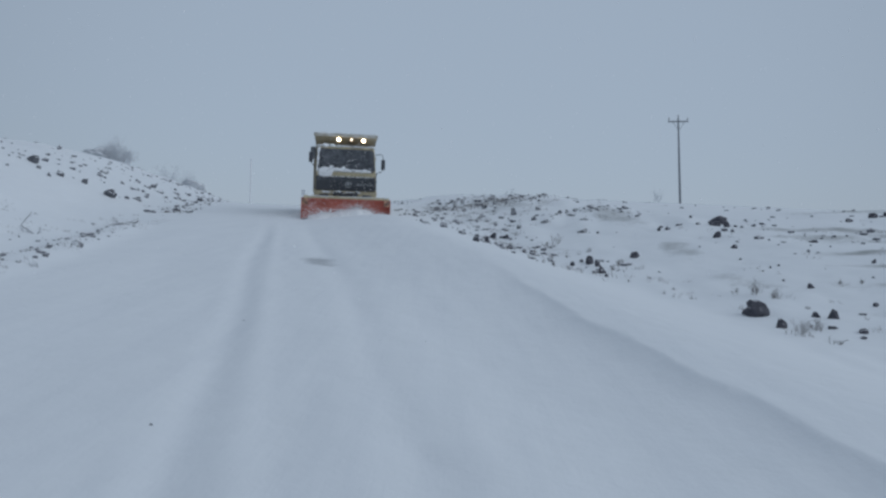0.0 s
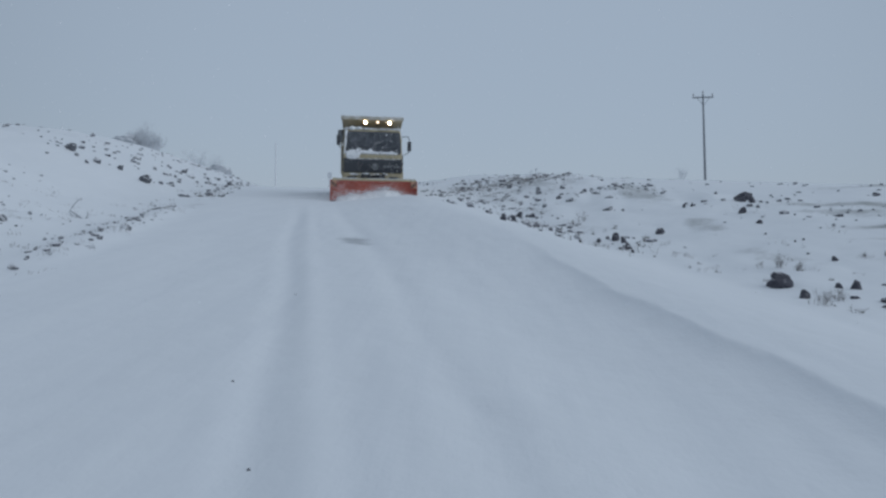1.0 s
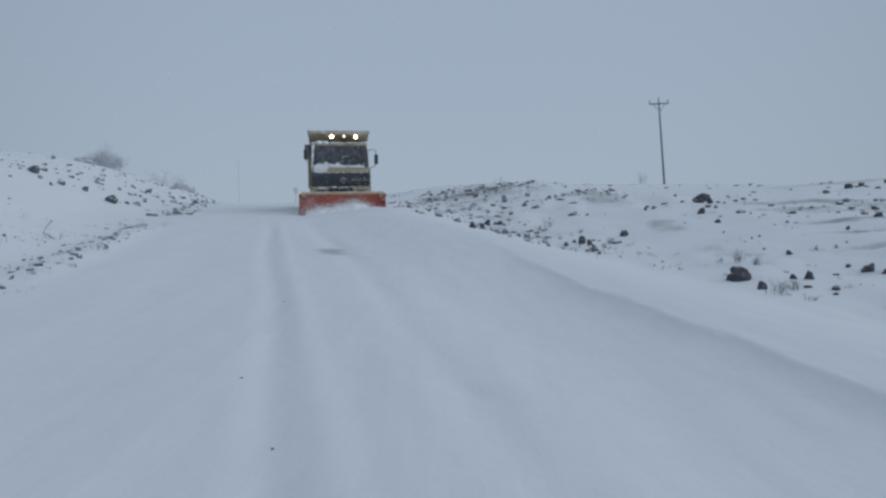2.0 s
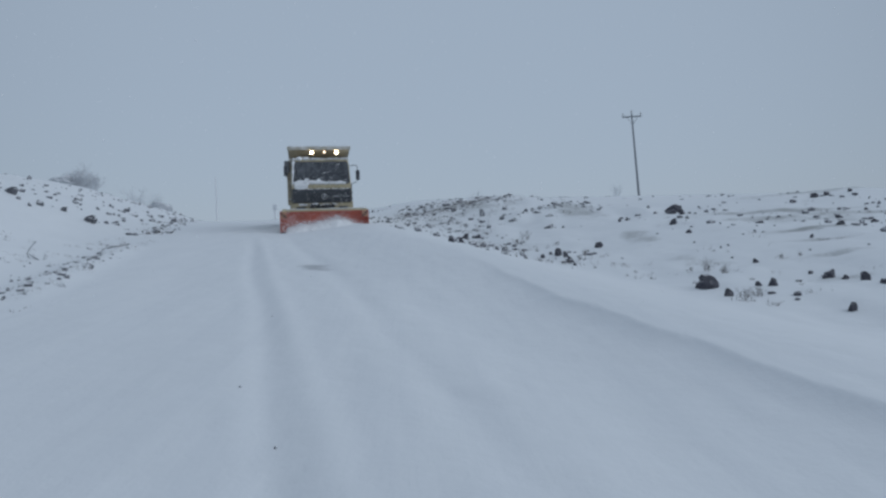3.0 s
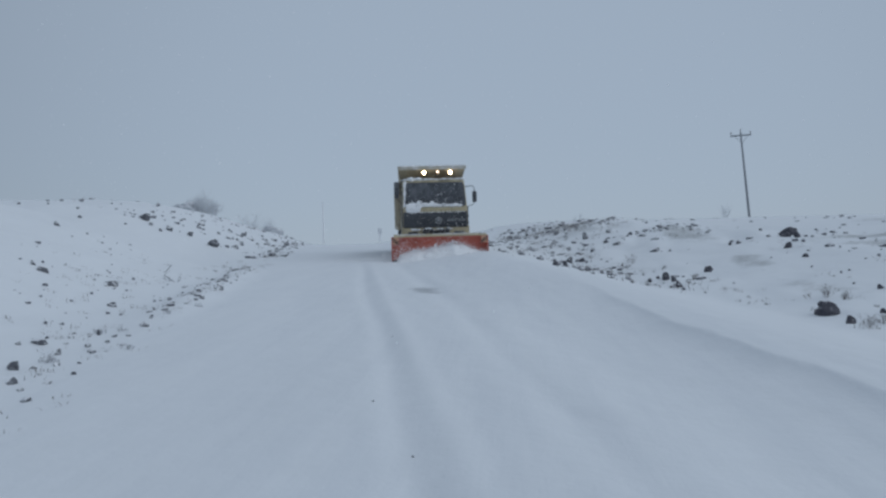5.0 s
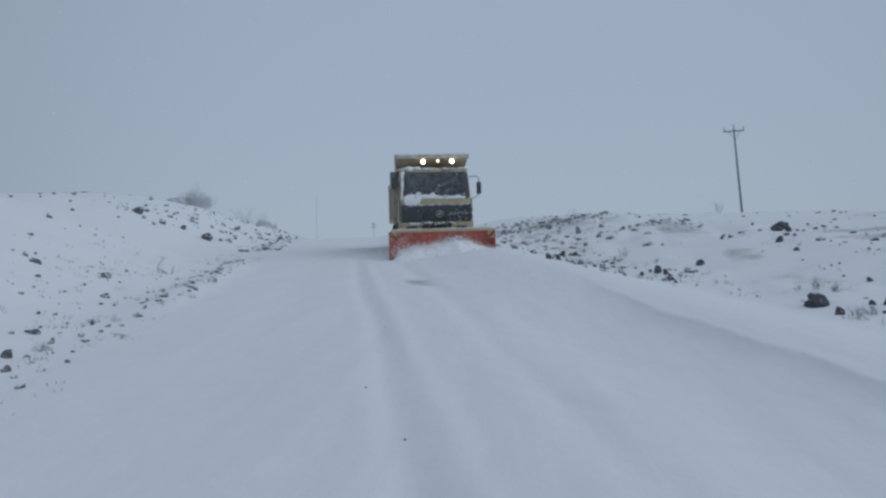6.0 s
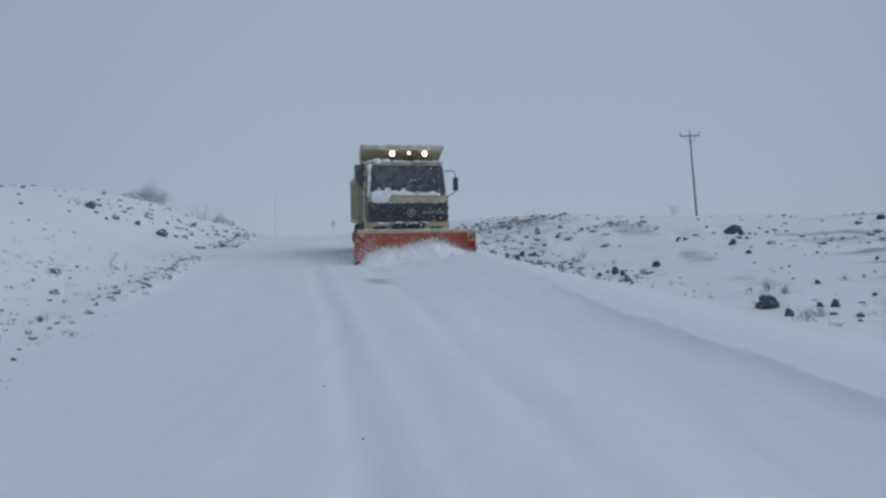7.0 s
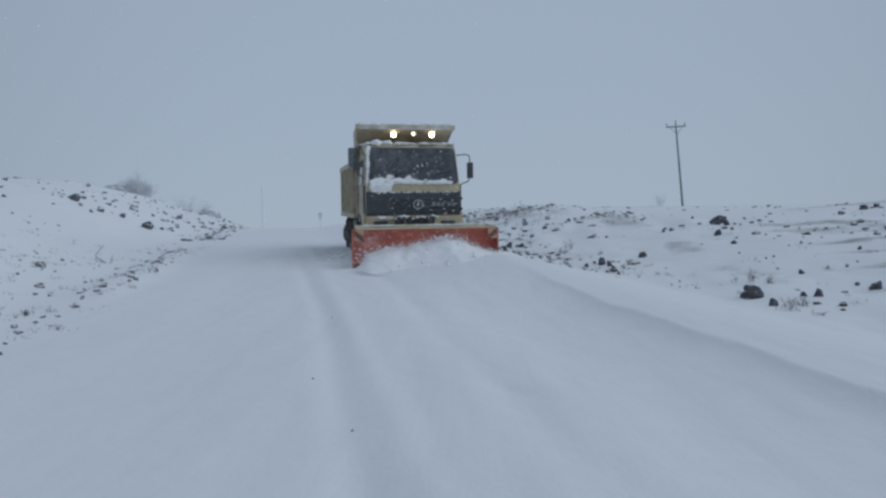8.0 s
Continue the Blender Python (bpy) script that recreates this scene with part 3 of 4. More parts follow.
        bend = [(1.2, 0.34, 2.72), (o - 0.10, 0.22, 2.74 + h), (o - 0.02, 0.15, 2.70 + h), (o, 0.15, 2.52 + h), (o, 0.15, 2.13 + h), (o - 0.06, 0.18, 2.04 + h), (1.21, 0.30, 1.93 + h)]
        part("mirror_arm", tube(mesh(), [(s * x, y, z) for x, y, z in bend], 0.014, 8), M_STEEL, mirror)
        arch = []
        for k in range(9):
            a = math.pi * k / 8
            arch.append((1.35 - 0.72 * math.cos(a), 0.52 + 0.70 * math.sin(a)))
        inner = [(1.35 - 0.66 * math.cos(math.pi * k / 8), 0.52 + 0.64 * math.sin(math.pi * k / 8)) for k in range(8, -1, -1)]
        part("mudguard", extrude_x(mesh(), arch + inner, min(s * 0.80, s * 1.27), max(s * 0.80, s * 1.27)), M_BLACK, cab)

    # chassis, tank, wheels
    for x in (-0.42, 0.42):
        part("chassis_rail", box(mesh(), x - 0.05, x + 0.05, 0.2, 6.7, 0.78, 1.05, 0.01), M_STEEL, truck)
    for s, name in ((-1, "fuel_tank"), (1, "tool_locker")):
        part(name, box(mesh(), s * 1.0 - 0.22, s * 1.0 + 0.22, 2.3, 3.5, 0.55, 1.05, 0.06), M_STEEL, truck)
    wheels = []
    for y in (1.35, 4.75, 6.05):
        for s in (-1, 1):
            w = 0.30 if y < 2 else 0.56
            tyre = [(-w / 2, 0.32), (-w / 2, 0.44), (-w / 2 + 0.04, 0.505), (-w / 2 + 0.07, 0.52), (w / 2 - 0.07, 0.52), (w / 2 - 0.04, 0.505), (w / 2, 0.44), (w / 2, 0.32)]
            wheel = new("wheel")
            wheel.parent = truck
            wheel.location = (s * (1.22 - w / 2), y, 0.52)
            part("tyre", lathe_x(mesh(), tyre, 36), M_RUBBER, wheel)
            bm = lathe_x(mesh(), [(-w / 2 + 0.03, 0.33), (-w / 2 + 0.08, 0.30), (w / 2 - 0.08, 0.30), (w / 2 - 0.03, 0.33)], 28)
            lathe_x(bm, [(s * w / 2 - 0.10, 0.16), (s * w / 2 - 0.01, 0.13)], 18)
            for k in range(8):
                a = math.pi * k / 4
                box(bm, s * w / 2 - 0.07, s * w / 2 - 0.02, 0.22 * math.cos(a) - 0.02, 0.22 * math.cos(a) + 0.02, 0.22 * math.sin(a) - 0.02, 0.22 * math.sin(a) + 0.02)
            part("rim", bm, M_RIM, wheel)
            wheels.append(wheel)

    # tipper body with its cab guard
    body = part("tipper_body", extrude_x(mesh(), [(2.05, 1.12), (1.98, 3.02), (2.04, 3.02), (2.2, 2.55), (6.7, 2.62), (6.75, 1.12)], -1.25, 1.25, 0.015), M_BOX, truck, "ribbed beige steel tipper body")
    for s in (-1, 1):
        for k in range(7):
            y = 2.35 + 0.7 * k
            part("rib", box(mesh(), s * 1.29 - 0.05, s * 1.29 + 0.05, y - 0.06, y + 0.06, 1.15, 2.58, 0.012), M_BOX, body)
        part("top_rail", box(mesh(), s * 1.29 - 0.06, s * 1.29 + 0.06, 2.1, 6.75, 2.54, 2.68, 0.015), M_BOX, body)
        part("bottom_rail", box(mesh(), s * 1.28 - 0.06, s * 1.28 + 0.06, 2.1, 6.75, 1.08, 1.22, 0.015), M_BOX, body)
    bm = mesh()
    low = [(-1.22, 1.98, 2.96), (1.22, 1.98, 2.96)]
    high = [(1.32, 1.05, 3.50), (-1.32, 1.05, 3.50)]
    f = [bm.verts.new(p) for p in low + high]
    bm.faces.new(f)
    r = bmesh.ops.extrude_face_region(bm, geom=list(bm.faces))
    for v in r["geom"]:
        if isinstance(v, bmesh.types.BMVert):
            v.co += Vector((0, 0.05, 0.05))
    bmesh.ops.recalc_face_normals(bm, faces=bm.faces)
    guard = part("cab_guard", bm, M_BOX, body, "flared beige cab guard")
    part("guard_lip", box(mesh(), -1.33, 1.33, 1.0, 1.12, 3.44, 3.57, 0.015), M_RIMED, guard, "snow-rimed upper lip of the cab guard")
    for s in (-1, 1):
        bm = mesh()
        a = [bm.verts.new(p) for p in ((s * 1.21, 1.96, 2.86), (s * 1.32, 1.05, 3.53), (s * 1.28, 2.3, 3.45), (s * 1.25, 2.3, 2.6))]
        bm.faces.new(a)
        r = bmesh.ops.extrude_face_region(bm, geom=list(bm.faces))
        for v in r["geom"]:
            if isinstance(v, bmesh.types.BMVert):
                v.co.x -= s * 0.04
        bmesh.ops.recalc_face_normals(bm, faces=bm.faces)
        part("guard_side", bm, M_BOX, guard)
    bm = mesh()
    for i in range(44):
        lump(bm, (-1.28 + 2.56 * i / 43, rnd.uniform(1.04, 1.14), 3.575), (rnd.uniform(0.05, 0.11), 0.07, rnd.uniform(0.02, 0.05)), rnd.uniform(0, 50), 0.3, 1)
    tagged(part("guard_snow", bm, M_PILE, guard, smooth=True), kind="stuff")
    for name, x, z, rad, mat in (("work_lamp", -0.30, 3.33, 0.077, M_LAMP), ("work_lamp", 0.74, 3.33, 0.077, M_LAMP), ("marker_lamp", 0.23, 3.35, 0.052, M_LAMP_SMALL)):
        y = 1.98 - (z - 2.96) / 0.54 * 0.93 - 0.06
        turn = Matrix.Translation((x, y, z)) @ Matrix.Rotation(radians(-90), 4, "Z")
        bm = lathe_x(mesh(), [(-0.10, 0.05), (-0.06, rad * 0.95), (0.02, rad * 1.12), (0.03, rad * 1.0)], 20)
        bmesh.ops.transform(bm, matrix=turn, verts=bm.verts)
        tube(bm, [(x, y + 0.03, z - rad), (x, y + 0.12, z - rad - 0.06)], 0.02, 6)
        lamp = part(name, bm, M_BLACK, guard)
        # added ring round the lens whose glow stands for the warm halo
        bm = lathe_x(mesh(), [(0.022, rad * 1.04), (0.034, rad * 1.02), (0.030, rad * 0.7)], 20)
        bmesh.ops.transform(bm, matrix=turn, verts=bm.verts)
        part("reflector", bm, M_HALO, lamp, "glowing warm ring imitating the lamp's halo", smooth=True)
        bm = lathe_x(mesh(), [(0.030, rad * 0.84), (0.045, rad * 0.7), (0.055, rad * 0.3)], 20)
        bmesh.ops.transform(bm, matrix=turn, verts=bm.verts)
        part("lens", bm, mat, lamp, "glowing warm white lens", smooth=True)

    # plough
    outer = [(-1.78, 0.06), (-1.66, 0.18), (-1.58, 0.38), (-1.56, 0.58), (-1.60, 0.76), (-1.70, 0.92)]
    blade = part("plough_blade", extrude_x(mesh(), outer + [(y + 0.05, z + 0.01) for y, z in reversed(outer)], -1.68, 1.68), M_ORANGE, truck, "scuffed orange-red plough blade")
    part("cutting_edge", box(mesh(), -1.69, 1.69, -1.81, -1.77, 0.0, 0.12, 0.005), M_STEEL, blade)
    part("top_flap", extrude_x(mesh(), [(-1.74, 0.91), (-1.66, 0.955), (-1.28, 1.00), (-1.28, 0.97), (-1.66, 0.90)], -1.62, 1.66, 0.006), M_BEIGE, blade, "beige top flap of the plough")
    for k in range(6):
        x = -1.4 + 0.56 * k
        part("blade_rib", extrude_x(mesh(), [(-1.50, 0.12), (-1.30, 0.40), (-1.30, 0.70), (-1.52, 0.90)], x - 0.02, x + 0.02), M_STEEL, blade)
    for s in (-1, 1):
        end = [(-1.80, 0.02), (-1.74, 0.90), (-1.62, 0.92), (-1.48, 0.40), (-1.60, 0.05)]
        part("end_plate", extrude_x(mesh(), end, s * 1.695 - 0.015, s * 1.695 + 0.015), M_ORANGE, blade)
        plate = part("marker_plate", box(mesh(), s * 1.565 - 0.11, s * 1.565 + 0.11, -1.76, -1.745, 0.66, 0.90, 0.004), M_WHITE, blade, "faded marker plate with dark diagonal stripes")
        for k in range(3):
            bm = box(mesh(), -0.17, 0.17, -0.006, 0.006, -0.022, 0.022)
            z = 0.69 + 0.075 * k
            bmesh.ops.transform(bm, matrix=Matrix.Translation((s * 1.565, -1.765, z)) @ Matrix.Rotation(radians(s * -42), 4, "Y"), verts=bm.verts)
            for v in bm.verts:
                v.co.x = min(max(v.co.x, s * 1.565 - 0.11), s * 1.565 + 0.11)
                v.co.z = min(max(v.co.z, 0.632), 0.898)
            part("stripe", bm, M_STRIPE, plate)
    bm = mesh()
    for i in range(60):
        lump(bm, (rnd.uniform(-1.6, 1.6), rnd.uniform(-1.62, -1.3), 0.985), (rnd.uniform(0.05, 0.14), rnd.uniform(0.05, 0.12), rnd.uniform(0.01, 0.025)), rnd.uniform(0, 50), 0.3, 1)
    tagged(part("flap_snow", bm, M_PILE, blade, smooth=True), kind="stuff")
    bm = mesh()
    for i in range(170):
        x = -1.66 + 3.2 * rnd.random() ** 2.2
        z = 0.14 + 0.40 * rnd.random() ** 1.5 if i < 80 else rnd.uniform(0.3, 0.86)
        y = np.interp(z, [p[1] for p in outer], [p[0] for p in outer])
        k = 0.5 if i < 80 else 0.16
        lump(bm, (x, y - 0.005, z), (rnd.uniform(0.02, 0.09) * k, 0.016, rnd.uniform(0.015, 0.05) * k), rnd.uniform(0, 50), 0.5, 1)
    tagged(part("blade_snow", bm, M_PILE, blade, smooth=True), kind="stuff")
    return truck, wheels


TRUCK, WHEELS = snow_plough_truck()


# ---- the snow that the plough pushes, a heap that travels with it ----
def pushed_snow():
    rnd = random.Random(5)
    bm = mesh()
    nx, ny = 90, 40
    grid = []
    for j in range(ny + 1):
        row = []
        for i in range(nx + 1):
            x = -1.78 + 4.6 * i / nx
            d = j / ny
            y = -1.60 - 2.1 * d
            crest = 0.40 * math.exp(-((abs(x + 0.22) / 1.38) ** 4)) + 0.05
            crest *= 1 + 0.18 * noise.noise(Vector((x * 2.6, 0.0, 8.0)))
            crest *= sm(-1.78, -1.35, x) * (1 - sm(2.0, 2.8, x))
            fall = (1 - d) ** 1.25 * (0.86 + 0.14 * math.cos(d * 3.0))
            bank = 0.25 * min(1.0, max(0.0, (x + 1.3) / 1.72)) ** 2.6 if x < 1.8 else 0.25 - 0.2 * sm(1.8, 2.8, x)
            z = bank + crest * fall + 0.05 * (1 - d) * noise.noise(Vector((x * 5, y * 5, 2.0))) + 0.022 * noise.noise(Vector((x * 13, y * 13, 4.0))) * (1 - d)
            row.append(bm.verts.new((x, y, z - 0.06 * d)))
        grid.append(row)
    for a, b in zip(grid, grid[1:]):
        for i in range(nx):
            bm.faces.new((a[i + 1], a[i], b[i], b[i + 1]))
    for i in range(90):
        x = rnd.uniform(-1.7, 2.3)
        d = rnd.random() ** 1.3
        crest = 0.40 * math.exp(-((abs(x + 0.22) / 1.38) ** 4)) * sm(-1.78, -1.35, x)
        s = 0.012 + 0.035 * rnd.random() ** 2
        lump(bm, (x, -1.62 - 2.0 * d, crest * (1 - d) ** 1.25 + 0.25 * min(1.0, max(0.0, (x + 1.3) / 1.72)) ** 2.6), (s * 1.3, s * 1.2, s), rnd.uniform(0, 60), 0.4, 1)
    for i in range(330):
        # crumbs thrown up along the crest
        x = rnd.uniform(-1.6, 1.75)
        crest = 0.44 * math.exp(-((abs(x + 0.22) / 1.38) ** 4)) * sm(-1.78, -1.35, x) + 0.25 * min(1.0, max(0.0, (x + 1.3) / 1.72)) ** 2.6
        s = 0.006 + 0.014 * rnd.random() ** 2
        lump(bm, (x, -1.62 - 0.25 * rnd.random(), crest + 0.03 + 0.035 * rnd.gauss(0, 1)), (s * 1.2, s * 1.2, s * 1.5), rnd.uniform(0, 60), 0.6, 1)
    heap = part("pushed_snow", bm, M_PILE, smooth=True)
    return tagged(heap, "crumbling heap of loose snow ahead of the plough blade", "snow heap")


HEAP = pushed_snow()


# ---- loose snow thrown off the blade's low end and over its crest ----
def thrown_snow():
    rnd = random.Random(15)
    verts, faces = [], []

    def crumb(x, y, z, s):
        k = len(verts)
        verts.extend([(x + s, y, z), (x, y + s, z), (x - s, y, z), (x, y - s, z), (x, y, z + s * 1.2), (x, y, z - s)])
        for i in range(4):
            j = (i + 1) % 4
            faces.extend([(k + i, k + j, k + 4), (k + j, k + i, k + 5)])

    for i in range(1500):
        out = rnd.random() ** 1.7
        x = -1.55 - 2.3 * out
        crumb(x, rnd.uniform(-1.9, -0.2) + 0.9 * out, 0.02 + abs(rnd.gauss(0, 0.20)) * (1 - 0.75 * out), rnd.uniform(0.006, 0.017))
    for i in range(900):
        x = rnd.uniform(-1.6, 1.7)
        crest = 0.44 * math.exp(-((abs(x + 0.22) / 1.38) ** 4)) * sm(-1.78, -1.35, x) + 0.25 * min(1.0, max(0.0, (x + 1.3) / 1.72)) ** 2.6
        crumb(x, -1.80 - 0.35 * rnd.random(), crest + 0.02 + abs(rnd.gauss(0, 0.09)), rnd.uniform(0.004, 0.011))
    me = bpy.data.meshes.new("thrown_snow")
    me.from_pydata(verts, [], faces)
    me.materials.append(M_PILE)
    return tagged(new("thrown_snow", me), "fine loose snow flung off the plough blade", "snow spray", kind="stuff")


SPRAY = thrown_snow()


# ---- stones, weeds and posts beside the road ----
VERGE = [(5.63, 13.19, 0.45, 0.25), (5.51, 12.15, 0.2, 0.13), (6.38, 12.86, 0.17, 0.09), (6.58, 12.71, 0.23, 0.13), (6.16, 11.99, 0.19, 0.06), (6.48, 11.76, 0.14, 0.08), (6.34, 11.53, 0.09, 0.03), (7.77, 15.71, 0.17, 0.1), (7.94, 13.91, 0.1, 0.05), (7.33, 13.23, 0.13, 0.04), (10.6, 27.77, 0.65, 0.41), (10.33, 26.27, 0.23, 0.17), (10.11, 26.64, 0.31, 0.14), (9.28, 24.4, 0.32, 0.18), (8.73, 21.72, 0.22, 0.12), (10.1, 29.21, 0.17, 0.13), (9.62, 27.08, 0.24, 0.08), (11.17, 22.2, 0.22, 0.1)]
FIELD = [(8.53, 27.73, 0.16, 0.08), (7.96, 26.08, 0.11, 0.1), (8.23, 26.12, 0.15, 0.11), (5.9, 21.5, 0.25, 0.14), (10.6, 26.22, 0.15, 0.06), (8.05, 18.04, 0.06, 0.05), (8.3, 18.18, 0.06, 0.05), (7.58, 16.42, 0.09, 0.03), (8.11, 19.82, 0.08, 0.04), (4.31, 18.37, 0.26, 0.17), (4.37, 20.04, 0.24, 0.16), (4.47, 19.58, 0.17, 0.13), (3.93, 19.85, 0.14, 0.1), (4.26, 17.6, 0.1, 0.07), (4.24, 20.28, 0.12, 0.07), (2.02, 23.75, 0.21, 0.14), (2.42, 26.56, 0.27, 0.17), (1.31, 25.2, 0.26, 0.11), (1.64, 22.62, 0.29, 0.13), (2.87, 26.38, 0.23, 0.12), (2.67, 26.5, 0.12, 0.08), (2.64, 23.28, 0.27, 0.1), (2.99, 22.3, 0.16, 0.08), (3.29, 23.08, 0.13, 0.07)]
MOUND = [(5.58, 27.05, 0.4, 0.16), (6.09, 26.94, 0.12, 0.08), (3.85, 33.9, 0.35, 0.3), (4.41, 31.22, 0.28, 0.14), (4.77, 30.41, 0.27, 0.18), (5.69, 32.74, 0.19, 0.15), (6.05, 31.66, 0.28, 0.14), (6.74, 34.74, 0.26, 0.1), (3.54, 28.9, 0.21, 0.17), (2.69, 36.46, 0.27, 0.16), (1.21, 40.62, 0.3, 0.18), (1.3, 37.46, 0.28, 0.14), (0.6, 39.42, 0.29, 0.12), (-0.5, 33.34, 0.25, 0.12), (0.1, 27.67, 0.16, 0.08), (4.92, 34.23, 0.2, 0.15)]
KNOLL = [(7.99, 13.38, 0.29, 0.19), (8.1, 13.04, 0.14, 0.08), (8.23, 12.69, 0.22, 0.14), (6.72, 10.71, 0.2, 0.11), (8.18, 12.09, 0.19, 0.13), (11.92, 19.27, 0.21, 0.12), (14.05, 21.41, 0.2, 0.08), (16.55, 28.37, 0.36, 0.18), (17.1, 28.47, 0.27, 0.18), (17.9, 28.22, 0.18, 0.13), (11.26, 22.53, 0.25, 0.11), (13.75, 22.28, 0.28, 0.09), (14.32, 24.77, 0.24, 0.1), (10.39, 18.03, 0.11, 0.09), (6.45, 11.73, 0.13, 0.07), (13.36, 20.05, 0.19, 0.08), (15.69, 23.88, 0.19, 0.09), (15.34, 27.79, 0.31, 0.11)]
BANK = [(-8.98, 13.21, 0.11, 0.06), (-8.72, 13.09, 0.26, 0.11), (-7.91, 14.14, 0.23, 0.14), (-6.83, 12.16, 0.16, 0.08), (-5.76, 9.23, 0.08, 0.05), (-5.73, 8.56, 0.21, 0.06), (-5.84, 8.85, 0.06, 0.04), (-5.19, 7.31, 0.13, 0.1), (-5.08, 7.47, 0.08, 0.03), (-5.25, 8.77, 0.1, 0.04), (-5.19, 9.67, 0.08, 0.04), (-5.35, 9.59, 0.09, 0.03), (-5.37, 10.43, 0.12, 0.05), (-5.62, 9.67, 0.05, 0.09), (-6.1, 15.17, 0.23, 0.1), (-12.45, 30.31, 0.54, 0.29), (-13.67, 30.8, 0.3, 0.25), (-15.47, 30.33, 0.49, 0.29), (-14.28, 30.11, 0.34, 0.24), (-14.3, 29.33, 0.18, 0.14)]
BANK2 = [(-12.13, 18.86, 0.21, 0.09), (-16.48, 27.07, 0.18, 0.11), (-14.89, 29.68, 0.19, 0.12), (-12.71, 33.49, 0.38, 0.16), (-16.15, 37.68, 0.37, 0.24), (-6.4, 10.05, 0.08, 0.05), (-6.5, 9.81, 0.08, 0.05), (-5.56, 11.07, 0.06, 0.04), (-5.73, 13.37, 0.11, 0.05), (-5.61, 12.44, 0.11, 0.03), (-14.95, 39.6, 0.39, 0.16), (-15.16, 41.49, 0.41, 0.21), (-14.39, 40.46, 0.4, 0.2), (-14.46, 39.15, 0.26, 0.13), (-13.47, 40.68, 0.34, 0.17), (-12.72, 41.82, 0.36, 0.21), (-10.52, 29.41, 0.46, 0.12), (-10.16, 31.28, 0.4, 0.15), (-9.29, 30.25, 0.39, 0.12), (-14.69, 36.54, 0.24, 0.15)]
BANK3 = [(-4.82, 6.76, 0.13, 0.06), (-4.27, 6.18, 0.11, 0.05), (-4.5, 6.83, 0.11, 0.03), (-5.27, 8.2, 0.09, 0.07), (-4.95, 7.68, 0.1, 0.04), (-4.47, 7.23, 0.07, 0.04), (-4.57, 6.53, 0.07, 0.03), (-4.95, 8.36, 0.05, 0.03), (-4.81, 7.17, 0.06, 0.02), (-4.77, 7.82, 0.06, 0.03), (-5.2, 9.15, 0.07, 0.03), (-4.9, 8.97, 0.07, 0.03), (-5.84, 8.3, 0.08, 0.03), (-5.54, 8.78, 0.06, 0.03)]
WEEDS = [(6.5, 15.26, 0.3), (6.6, 14.76, 0.22), (5.42, 11.49, 0.3), (5.62, 11.52, 0.09), (5.25, 16.12, 0.09), (5.34, 15.29, 0.13), (4.37, 25.14, 0.37), (5.05, 19.75, 0.2), (4.11, 21.59, 0.16), (3.7, 21.69, 0.12), (3.0, 28.33, 0.17), (6.73, 13.77, 0.09), (8.45, 15.86, 0.15), (8.82, 15.83, 0.13)]


def rock(x, y, w, h, seed, label, group, mat=M_ROCK, tilt=10):
    rnd = random.Random(seed)
    bm = mesh()
    depth = w * rnd.uniform(0.7, 1.0)
    lump(bm, (0, 0, 0), (w * 0.49, depth * 0.49, h * 0.84), seed * 3.1, 0.6, 3, 8)
    ob = part("rock", bm, mat)
    ob.matrix_world = pose(x, y, top(x, y) + h * 0.16, rnd.uniform(-tilt, tilt), rnd.uniform(-tilt, tilt), rnd.uniform(-25, 25))
    return tagged(ob, label, "rock", group)


# bank and hill rocks carry more snow; mound rocks are paled for haze
SNOWED_OR_HAZED = ("rocks on the mound", "rocks on the bank", "stones at the road edge", "rocks on the hill")
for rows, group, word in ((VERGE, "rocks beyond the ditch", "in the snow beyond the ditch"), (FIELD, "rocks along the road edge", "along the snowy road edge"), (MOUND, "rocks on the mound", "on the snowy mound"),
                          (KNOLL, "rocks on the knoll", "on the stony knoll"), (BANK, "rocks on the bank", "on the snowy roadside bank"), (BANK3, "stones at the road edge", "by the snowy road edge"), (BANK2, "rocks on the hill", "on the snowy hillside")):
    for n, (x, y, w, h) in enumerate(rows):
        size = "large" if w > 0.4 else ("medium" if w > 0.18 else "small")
        rock(x, y, w, h * 1.1, n + len(group) * 1.7, f"{size} dark basalt rock half buried {word}", group, M_SNOWY_HAZED_ROCK if group in SNOWED_OR_HAZED else M_ROCK, 24 if group in SNOWED_OR_HAZED else 10)


for n, (x, y) in enumerate(((-1.48, 9.45), (-0.64, 4.81), (-1.14, 6.14))):
    rock(x, y, 0.024, 0.015, 300 + n, "tiny dark pebble lying on the packed road snow", "pebbles on the road")


